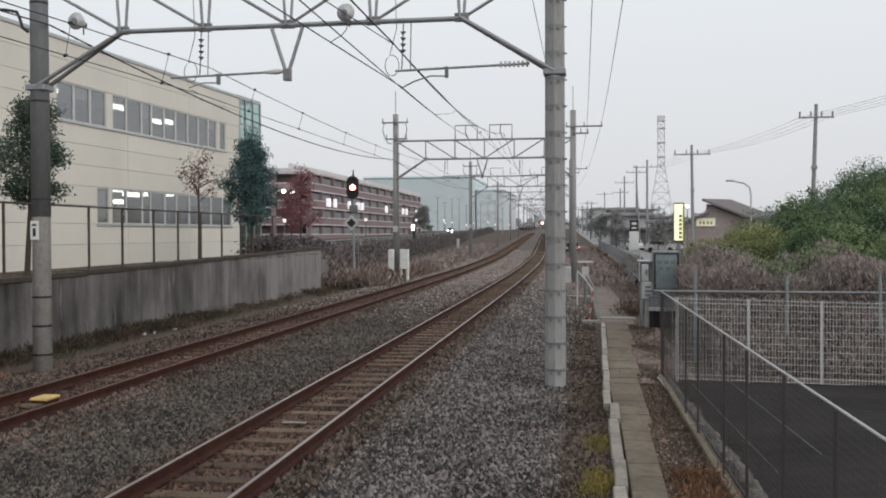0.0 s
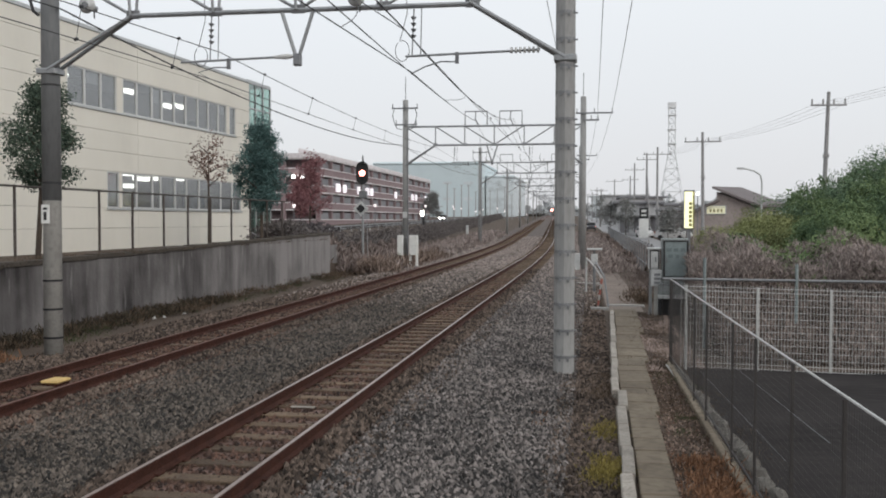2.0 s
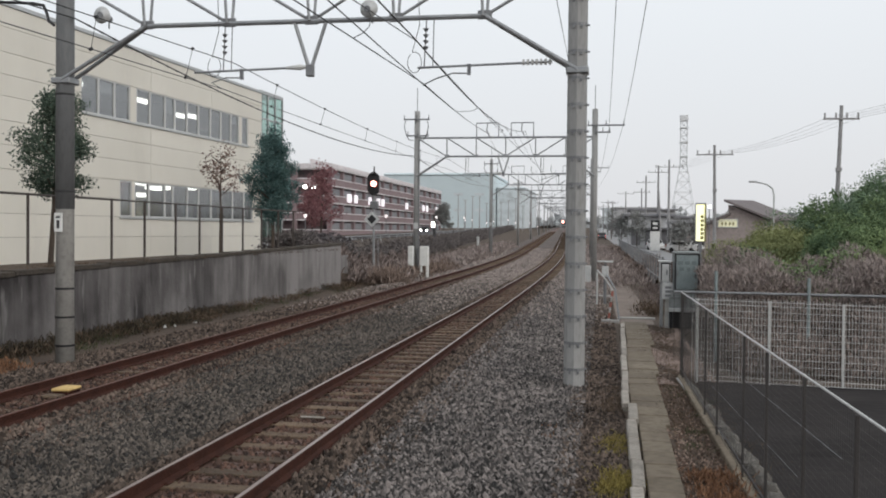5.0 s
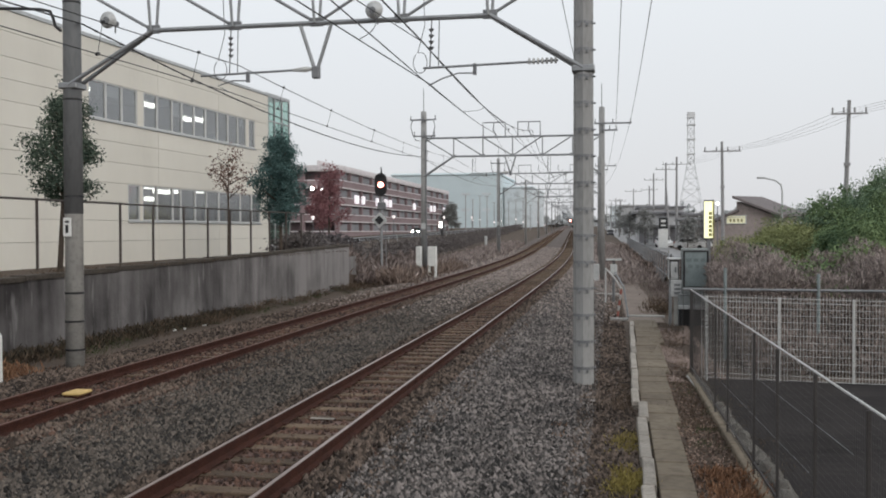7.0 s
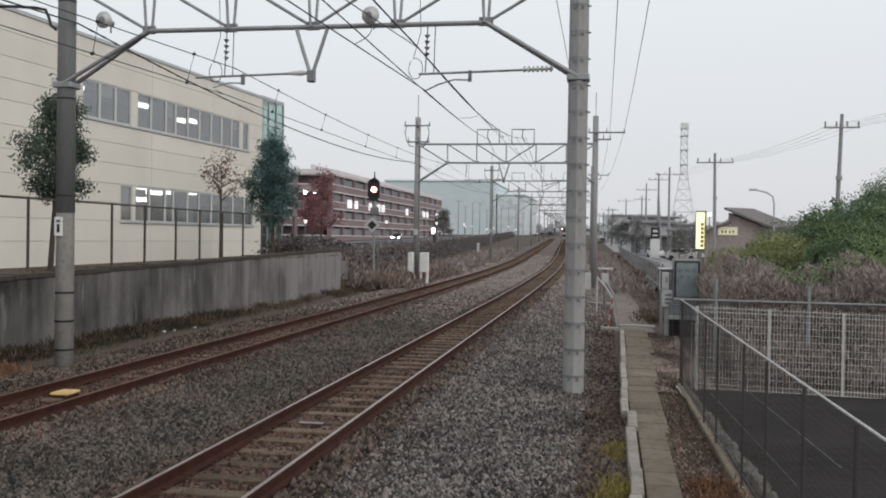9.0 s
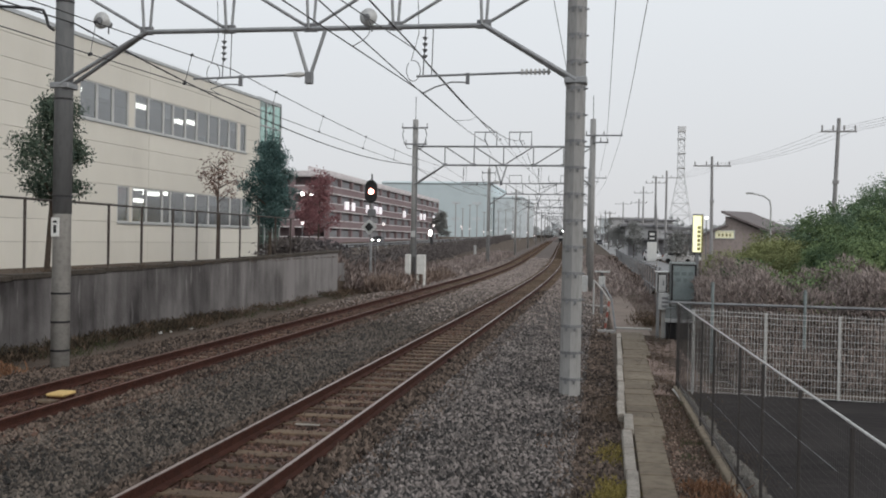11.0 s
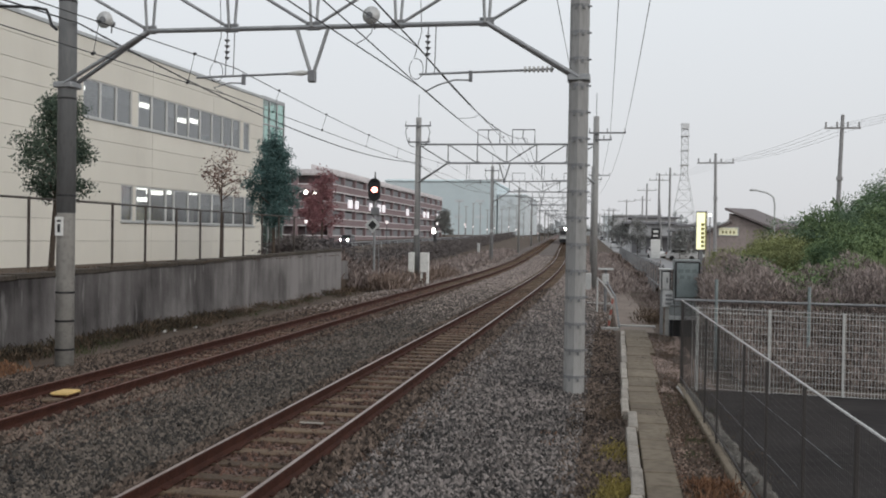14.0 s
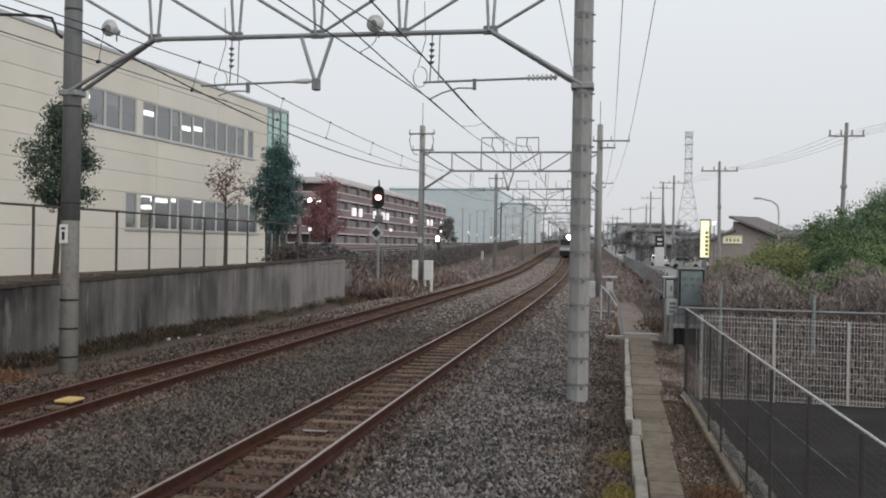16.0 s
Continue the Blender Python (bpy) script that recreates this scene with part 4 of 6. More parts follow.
def weeds(name, xr, yr, n, h, material, label, seed, z=None, clump=0.5):
    """Blades in tufts over a stretch of ground."""
    rng = np.random.default_rng(seed)
    k = max(4, n // 40)
    cx, cy = rng.uniform(*xr, k), rng.uniform(*yr, k)
    i = rng.integers(0, k, n)
    x, y = cx[i] + rng.normal(0, clump * 0.4, n), cy[i] + rng.normal(0, clump * 0.4, n)
    hs = h * rng.uniform(0.4, 1.2, k)[i]
    zz = np.array([(ground_z(a + off(b), b) if z is None else z + rise(b)) for a, b in zip(x, y)])
    zz = zz + rng.uniform(0, 0.75, n) * hs
    p = np.stack([x + np.array([off(v) for v in y]), y, zz], 1)
    tagged(scatter_blades(name, p, h * 0.55, material, rng, upright=0.75, slim=0.14), label, "weeds", kind="stuff")


def build_bank():
    """The overgrown bank beyond the car park."""
    rng = np.random.default_rng(11)

    def top(x, y):
        full = np.interp(x, [2.5, 4.5, 5.5, 7.2, 9.4, 12.5, 20, 32], [0.5, 1.05, 1.6, 2.3, 3.35, 4.65, 5.9, 6.5])
        return full * np.interp(y, [26, 28, 36, 41, 45, 52], [0.22, 0.42, 0.8, 1.0, 1.0, 0.2]) + 0.28 * np.sin(x * 1.7 + y * 0.6) + 0.2 * np.sin(x * 0.8 - y * 1.1)

    xs, ys = np.arange(2.5, 33, 1.0), np.arange(25, 54, 1.5)
    v = [(x, y, max(-0.5, top(x, y) - 0.55)) for y in ys for x in xs]
    w = len(xs)
    f = [(j * w + i, j * w + i + 1, (j + 1) * w + i + 1, (j + 1) * w + i) for j in range(len(ys) - 1) for i in range(w - 1)]
    tagged(raw("earth_bank", v, f, M_GROUND), "earth bank overgrown with bushes", "bank", kind="structure")
    # mounds of shrub, each a shell of outward-facing leaves round a twiggy heart
    n = 300
    cx, cy = rng.uniform(4.2, 22, n), rng.uniform(30, 44, n)
    cr = np.minimum(rng.uniform(0.55, 1.45, n), 0.2 + 0.12 * cx)
    cz = top(cx, cy) - 0.42 * cr

    def foliage(material, sel, count, size, label):
        ids = np.flatnonzero(sel)
        wgt = cr[ids] ** 2
        i = rng.choice(ids, count, p=wgt / wgt.sum())
        d = rng.normal(size=(count, 3))
        d[:, 2] = d[:, 2] * 0.8 + 0.35
        d /= np.linalg.norm(d, axis=1)[:, None]
        lump = 1 + 0.2 * np.sin(d[:, 0] * 7 + i) * np.sin(d[:, 1] * 6 + 2 * i) + 0.14 * np.sin(d[:, 2] * 11 + i)
        p = np.stack([cx[i], cy[i], cz[i]], 1) + d * (cr[i] * lump * rng.uniform(0.72, 1.04, count))[:, None]
        nrm = d + rng.normal(0, 0.45, (count, 3))
        nrm /= np.linalg.norm(nrm, axis=1)[:, None]
        e = rng.normal(size=(count, 3))
        e -= (e * nrm).sum(1)[:, None] * nrm
        e /= np.linalg.norm(e, axis=1)[:, None]
        w = np.cross(nrm, e)
        z = (size * rng.uniform(0.55, 1.5, count))[:, None]
        v = np.stack([p, p + (e * 0.5 + w * 0.3) * z + nrm * z * 0.1, p + e * z - nrm * z * 0.12, p + (e * 0.5 - w * 0.3) * z + nrm * z * 0.1], 1).reshape(-1, 3)
        k = np.arange(count)[:, None] * 4
        tagged(raw("bushes", v, np.concatenate([k + np.array([[0, 1, 2]]), k + np.array([[0, 2, 3]])]), material), label, "bushes", kind="stuff")

    kind = rng.random(n) + 0.09 * (cx - 8) + 0.05 * (cy - 36)
    low = (cx < 7.4) | ((cy < 32) & (rng.random(n) < 0.55))
    foliage(M_BUSHDARK, ~low & (kind > 0.62), 150000, 0.085, "dark blue-green bushes high on the bank")
    foliage(M_BUSH, ~low & (kind <= 0.62), 130000, 0.082, "dense mid-green bushes covering the bank")
    foliage(M_BUSH2, low, 90000, 0.075, "yellowish green brush on the low end of the bank")
    # shoots that stand out of the ridge
    m = 34
    sx, sy = rng.uniform(7, 22, m), rng.uniform(36, 44, m)
    k = 26
    i = np.repeat(np.arange(m), k)
    t = np.tile(np.linspace(0, 1, k), m)
    p = np.stack([sx[i] + t * rng.normal(0, 0.25, m)[i] + rng.normal(0, 0.05, m * k), sy[i], top(sx, sy)[i] + t * rng.uniform(0.4, 1.0, m)[i]], 1)
    tagged(scatter_blades("bush_shoots", p, 0.22, M_BUSH, rng), "leafy shoots standing out of the bushes", "bushes", kind="stuff")
    # a bare thicket at the foot, pale dry reeds behind it
    c = 130000
    x, y = rng.uniform(2.6, 15, c), rng.uniform(18.8, 24.5, c)
    z = -0.4 + rng.uniform(0, 1.0, c) ** 1.2 * np.interp(y, [18.8, 21.5, 24.5], [0.2, 1.0, 1.6]) * (0.85 + 0.15 * np.sin(x * 2.1 + y))
    tagged(scatter_blades("thicket", np.stack([x, y, z], 1), 0.17, M_THICKET, rng, upright=0.6, slim=0.035), "bare dark brown thicket at the foot of the bank", "thicket", kind="stuff")
    c = 150000
    x, y = rng.uniform(2.6, 15, c), rng.uniform(24, 28.5, c)
    z = -0.2 + rng.uniform(0.2, 1.0, c) * np.interp(y, [24, 28.5], [1.75, 2.2]) * (0.9 + 0.12 * np.sin(x * 2.1) + 0.07 * np.sin(x * 5.3 + y))
    tagged(scatter_blades("reeds", np.stack([x, y, z], 1), 0.16, M_REED, rng, upright=0.75, slim=0.035), "dry grey-brown reeds at the foot of the bank", "reeds", kind="stuff")
    # green creepers hanging over the reeds
    c = 9000
    spots = np.array([(4.95, 25.6, 1.2), (5.2, 24.8, 0.8), (7.3, 25.0, 0.9), (7.6, 24.6, 0.5), (3.9, 26.4, 1.5), (6.3, 26.5, 1.5), (8.8, 25.2, 1.0), (9.6, 24.9, 0.7), (5.1, 24.4, 0.4)])
    i = rng.integers(0, len(spots), c)
    p = spots[i] + rng.normal(0, 1, (c, 3)) * np.array([0.3, 0.22, 0.24])
    tagged(scatter_blades("green_brush", p, 0.1, M_BUSH, rng, slim=0.6), "green creepers among the reeds", "bushes", kind="stuff")


# ---------------------------------------------------------------- line-side things
def build_signal():
    s = thing("railway_signal", (-12.6, 50, -0.36), "black oval railway signal showing a red light", "railway signal")
    part("post", tube(B(), (0, 0, 0), (0, 0, 6.0), 0.07, seg=12), M_STEEL, s, "grey steel post")
    bm = B()
    bmesh.ops.create_cone(bm, cap_ends=True, segments=28, radius1=0.36, radius2=0.36, depth=0.08, matrix=pose(0, -0.14, 5.37, 90) @ Matrix.Diagonal((0.95, 1, 1, 1)))
    for v in bm.verts:
        v.co.z += 0.27 if v.co.z > 5.37 else -0.27
    head = part("backboard", bm, M_BLACK, s, "black oval backboard")
    part("red_lens", tube(B(), (0.02, -0.26, 5.36), (0.02, -0.19, 5.36), 0.15, seg=20), M_REDGLOW, head, "glowing red lens")
    for z in (5.7, 5.36, 5.02):
        part("hood", box(B(), -0.13, 0.17, -0.42, -0.18, z + 0.17, z + 0.19), M_BLACK, head)
    part("dark_lens", tube(B(), (0.02, -0.21, 5.02), (0.02, -0.18, 5.02), 0.12, seg=18), M_BLACK, head)
    part("finial", tube(B(), (0, 0, 6.0), (0, 0, 6.35), 0.05, 0.03), M_BLACK, s)
    bm = B()
    bmesh.ops.create_cube(bm, size=1, matrix=pose(-0.08, -0.12, 3.42, 0, 45, 0) @ Matrix.Diagonal((0.62, 0.04, 0.62, 1)))
    m = part("diamond_marker", bm, M_LIGHTGREY, s, "pale diamond plate with a dark middle")
    bm = B()
    bmesh.ops.create_cube(bm, size=1, matrix=pose(-0.08, -0.15, 3.42, 0, 45, 0) @ Matrix.Diagonal((0.36, 0.03, 0.36, 1)))
    part("dark_centre", bm, M_BLACK, m)
    part("junction_box", box(B(), -0.2, 0.25, -0.12, 0.12, 4.0, 4.4, 0.02), M_DARKSTEEL, s)
    part("ladder", polytube(B(), [(0.25, 0.1, 0.1), (0.2, 0.1, 4.0)], 0.02), M_STEEL, s)
    part("footing", box(B(), -0.25, 0.25, -0.25, 0.25, -0.2, 0.1, 0.02), M_CONC, s)
    # a far red signal between the tracks
    f = thing("railway_signal", (-20.25, 450, rise(450) - 0.3), "distant railway signal showing a red light", "railway signal")
    part("post", tube(B(), (0, 0, 0), (0, 0, 4.6), 0.09), M_FARPOLE, f)
    part("backboard", box(B(), -0.5, 0.5, -0.05, 0.05, 2.6, 4.6, 0.2), M_BLACK, f)
    # lens widened far past scale so its shape holds the light's bloom
    part("red_lens", tube(B(), (0, -0.25, 3.5), (0, -0.06, 3.5), 0.55, seg=14), M_REDGLOW, f, "glowing red lens")


def build_equipment():
    # two white boards beside the pole of the second gantry
    for x, w, a in ((-10.74, 0.28, 12), (-9.98, 0.46, -8)):
        c = thing("equipment_box", (x, 51.2, -0.27), "white painted steel equipment box on legs", "equipment box", "white boxes")
        part("body", box(B(), -w / 2, w / 2, -0.2, 0.2, 0.75, 1.85, 0.02), M_WHITE, c)
        for q in (-w / 2 + 0.05, w / 2 - 0.05):
            part("leg", box(B(), q - 0.05, q + 0.05, -0.15, 0.15, -0.1, 0.75), M_WHITE, c)
        part("door_seam", box(B(), -w / 2 + 0.05, w / 2 - 0.05, -0.206, -0.2, 1.25, 1.27), M_LIGHTGREY, c)
    # plates on the near left pole
    p = thing("pole_plate", (-10.49, 16.6, 0), "small white plate strapped to the concrete pole", "sign plate")
    part("plate", box(B(), -0.085, 0.085, -0.025, 0.0, 2.35, 2.72, 0.005), M_WHITE, p)
    part("bar", box(B(), -0.03, 0.03, -0.03, -0.025, 2.42, 2.58), M_BLACK, p)
    part("bar", box(B(), -0.04, 0.04, -0.03, -0.025, 2.62, 2.66), M_BLACK, p)
    # yellow block lying in the left track
    y = thing("yellow_block", (-8.3, 13.35, -0.17), "worn yellow plastic block lying between the rails", "track marker")
    bm = box(B(), -0.15, 0.15, -0.2, 0.2, 0.06, 0.11, 0.02)
    part("cover", bm, M_YELLOW, y)
    part("base", box(B(), -0.13, 0.13, -0.17, 0.17, 0.0, 0.06), M_RAILSIDE, y)
    part("ramp", box(B(), -0.15, 0.15, -0.5, -0.27, 0.0, 0.05, 0.02), M_SLEEPER, y)
    # a white post near the platform end
    w = thing("marker_post", (-10.86, 14.9, -0.35), "white square marker post by the rusty track", "marker post")
    part("shaft", box(B(), -0.09, 0.09, -0.09, 0.09, 0.0, 0.95, 0.02), M_WHITE, w)
    part("cap", box(B(), -0.075, 0.075, -0.075, 0.075, 0.95, 0.99, 0.015), M_WHITE, w)
    # pale scrap and litter
    rng = random.Random(3)
    for x, yy in ((-11.2, 15.2), (-11.05, 15.05), (-12.2, 24.5), (-12.1, 24.9), (-12.0, 26.0)):
        s = thing("litter_scrap", (x, yy, -0.36), "pale crumpled scrap of litter on the soil", "litter", "litter")
        bm = B()
        bmesh.ops.create_icosphere(bm, subdivisions=1, radius=0.07)
        for v in bm.verts:
            v.co *= rng.uniform(0.6, 1.2)
            v.co.z = max(0, v.co.z)
        part("scrap", bm, M_WHITE, s)
    s = thing("pale_sleeper_plate", (-3.95, 12.3, -0.15), "pale worn plate on a sleeper", "plate")
    part("plate", box(B(), -0.17, 0.17, -0.04, 0.04, 0.0, 0.012), M_KERB, s)


def build_path():
    p = thing("cable_path", (0, 0, 0), "walkway of worn concrete trough covers beside the ballast", "path", kind="structure")
    k = thing("kerb", (0, 0, 0), "chipped pale concrete kerb along the walkway", "kerb", kind="structure")
    rng = random.Random(8)
    slabs = [mesh_of("slab", box(B(), -w, w, 0.006, 0.594, -0.1, 0.0, 0.012), M_PATH) for w in (0.19, 0.265, 0.30, 0.33)]
    kerbs = [mesh_of("kerb_stone", box(B(), -w, w, 0.008, 1.192, -0.25, 0.0, 0.014), M_KERB) for w in (0.07, 0.06)]
    y = 4.0
    while y < 29:
        s = 0 if y < 13 else 1 if y < 18 else 2 if y < 23 else 3
        x = 0.473 + 0.006 * (y - 10) + (0.19, 0.225, 0.27, 0.33)[s]
        x -= (0, 0.04, 0.03, 0)[s]
        piece("slab", slabs[s], p, pose(x, y, -0.285 + rng.uniform(-0.008, 0.008), rng.uniform(-0.6, 0.6), rng.uniform(-0.8, 0.8), -0.7))
        y += 0.6
    y = 4.0
    while y < 27.5:
        x = (0.372 + 0.012 * (y - 10) if y < 14 else 0.345 + 0.0142 * (y - 15)) + rng.uniform(-0.012, 0.012)
        piece("kerb_stone", kerbs[0 if y < 14 else 1], k, pose(x, y, -0.235 + rng.uniform(-0.02, 0.015), 0, rng.uniform(-2, 2), -0.6 + rng.uniform(-0.7, 0.7)))
        y += 1.2
    s = thing("dirt_path", (0, 0, 0), "bare brown trodden earth beyond the slabs", "path", kind="structure")
    v = [(x + o, y, -0.335 + rise(y)) for y, o in ((28.8, 0.0), (40, -0.1), (60, -0.5), (90, -1.3)) for x in (0.4, 1.5)]
    raw("earth", v, [(i * 2, i * 2 + 1, i * 2 + 3, i * 2 + 2) for i in range(3)], M_DIRTPATH, s)
    d = thing("bare_soil", (0, 0, 0), "pale dry bare soil beside the walkway", "soil", kind="structure")
    v = [(x, y, -0.352 + 0.03 * math.sin(y * 1.3 + x * 4) * (0.9 < x < 1.9)) for y in np.arange(17.5, 29, 0.5) for x in (0.8, 1.1, 1.4, 1.7, 2.1)]
    raw("soil", v, [(j * 5 + i, j * 5 + i + 1, j * 5 + i + 6, j * 5 + i + 5) for j in range(22) for i in range(4)], M_PALESOIL, d)
    # concrete sills that cross the walkway
    for x0, x1, yy, h in ((-0.1, 0.45, 29.3, 0.1), (0.4, 1.6, 30.6, 0.08), (-0.75, 0.3, 40.5, 0.12)):
        c = thing("concrete_sill", (0, yy, -0.36), "low concrete sill across the walkway", "sill", "sills")
        part("sill", box(B(), x0, x1, -0.09, 0.09, 0.0, h, 0.015), M_CONC, c)
    # striped guard rail and small post
    r = thing("guard_rail", (0, 0, 0), "low red and white striped pipe rail", "guard rail")
    pts = [Vector(q) for q in ((0.11, 29.8, -0.36), (0.24, 30, 0.61), (0.02, 32, 0.85), (-0.3, 36, 1.0))]
    part("pipe", polytube(B(), pts, 0.03, 8), M_CONC, r, "dirty white pipe")
    for t in (0.1, 0.45, 0.8):
        part("red_stripe", tube(B(), pts[0].lerp(pts[1], t), pts[0].lerp(pts[1], t + 0.17), 0.036), M_RED, r, "red stripe")
    part("post", tube(B(), (-0.3, 36, -0.36), (-0.3, 36, 1.0), 0.03), M_LIGHTGREY, r)
    part("handrail", polytube(B(), [(0.45, 29.8, -0.3), (0.32, 31, 0.6), (0.05, 35, 0.9)], 0.03), M_DARKSTEEL, r)
    b = thing("trackside_box", (0.0, 36.5, -0.36), "small grey trackside box on a post", "equipment box")
    part("post", tube(B(), (0, 0, 0), (0, 0, 1.2), 0.06), M_DARKSTEEL, b)
    part("body", box(B(), -0.13, 0.13, -0.1, 0.1, 1.1, 1.5, 0.015), M_LIGHTGREY, b)
    part("roof", box(B(), -0.3, 0.3, -0.18, 0.18, 1.65, 1.71, 0.01), M_LIGHTGREY, b)
    part("stem", box(B(), -0.04, 0.04, -0.04, 0.04, 1.5, 1.65), M_DARKSTEEL, b)
    b = thing("trackside_box", (-0.92, 51.1, -0.36), "small pale box strapped to a pole", "equipment box")
    part("body", box(B(), -0.16, 0.16, -0.15, 0.12, 0.0, 1.0, 0.02), M_LIGHTGREY, b)


def cabinet(x0, x1, y, z0, z1, legs, material, label):
    c = thing("equipment_cabinet", ((x0 + x1) / 2, y, -0.36), label, "equipment cabinet", "trackside cabinets")
    w, b, t = (x1 - x0) / 2, z0 + 0.36, z1 + 0.36
    part("body", box(B(), -w, w, 0, 0.5, b, t, 0.02), material, c)
    part("roof", box(B(), -w - 0.04, w + 0.04, -0.05, 0.55, t, t + 0.05, 0.015), material, c)
    d = part("door", box(B(), -w + 0.05, w - 0.05, -0.025, -0.002, b + 0.06, t - 0.06, 0.008), material, c)
    part("handle", box(B(), w - 0.14, w - 0.1, -0.05, -0.025, (b + t) / 2 - 0.08, (b + t) / 2 + 0.08), M_DARKSTEEL, d)
    for s in (-1, 1):
        part("door_edge", box(B(), s * (w - 0.035) - 0.012, s * (w - 0.035) + 0.012, -0.034, -0.003, b + 0.02, t - 0.02), M_BLACK, c)
    part("door_edge", box(B(), -w + 0.05, w - 0.05, -0.034, -0.026, t - 0.05, t - 0.02), M_BLACK, c)
    for q in (-w + 0.06, w - 0.06):
        for e in (0.06, 0.44):
            part("leg", box(B(), q - 0.035, q + 0.035, e - 0.035, e + 0.035, 0, b), M_STEEL if legs else M_BLACK, c)
    return c


def big_cabinet():
    c = thing("equipment_cabinet", (2.28, 28.0, -0.36), "grey-green steel equipment cabinet with a black-edged door", "equipment cabinet", "trackside cabinets")
    part("body", box(B(), -0.32, 0.42, 0.0, 0.6, 0.95, 2.27, 0.02), M_CABINETPALE, c, "pale grey housing")
    part("lower_body", box(B(), -0.42, 0.45, -0.03, 0.6, 0.62, 0.95, 0.015), M_CABINETPALE, c)
    part("base_frame", box(B(), -0.43, 0.46, -0.06, 0.62, 0.5, 0.615, 0.01), M_LIGHTGREY, c, "pale base frame")
    d = part("door", box(B(), -0.25, 0.39, -0.03, -0.004, 1.16, 2.17, 0.015), M_CABINET, c, "grey-green door")
    part("handle", box(B(), -0.21, -0.18, -0.06, -0.03, 1.55, 1.72), M_DARKSTEEL, d)
    for x in (-0.262, 0.402):
        part("door_seal", box(B(), x - 0.026, x + 0.026, -0.045, -0.002, 1.15, 2.21, 0.008), M_BLACK, c, "black rubber edge")
    part("door_seal", box(B(), -0.235, 0.375, -0.045, -0.002, 2.172, 2.212, 0.008), M_BLACK, c, "black rubber edge")
    for z, x0, x1 in ((1.88, -0.2, -0.05), (1.88, 0.0, 0.14), (1.88, 0.2, 0.33), (1.7, -0.15, -0.02), (1.7, 0.06, 0.16)):
        part("lettering_bar", box(B(), x0, x1, -0.034, -0.0305, z, z + 0.1), M_LETTERBAR, d, "faded unreadable lettering")
    part("bar", box(B(), -0.4, 0.5, -0.075, -0.05, 1.08, 1.115, 0.004), M_DARKSTEEL, c, "dark cross bar")
    part("bar", box(B(), -0.4, 0.4, -0.055, -0.03, 0.9, 0.93, 0.004), M_DARKSTEEL, c, "dark cross bar")
    # legs painted black for the shade below the base
    for x in (-0.36, 0.39):
        for y in (0.05, 0.5):
            part("leg", box(B(), x - 0.04, x + 0.04, y - 0.04, y + 0.04, 0, 0.5), M_BLACK, c, "leg under the base, black to stand in for shade")
    # added black filler that darkens the open gap like shade
    part("shade_block", box(B(), -0.3, 0.33, 0.12, 0.45, 0, 0.5), M_BLACK, c, "black block standing in for the shaded gap under the base")
    v = thing("vent_box", (1.8, 28.05, -0.36), "small grey box with louvred vents on a steel leg", "equipment box", "trackside cabinets")
    part("body", box(B(), -0.15, 0.15, 0, 0.25, 0.86, 1.34, 0.012), M_LIGHTGREY, v)
    for i in range(3):
        part("louvre", box(B(), -0.06, 0.12, -0.016, -0.002, 0.93 + i * 0.12, 1.0 + i * 0.12, 0.004), M_DARKSTEEL, v, "dark louvre slot")
    part("leg", box(B(), -0.06, 0.05, 0.06, 0.16, 0, 0.86, 0.006), M_CONC, v)


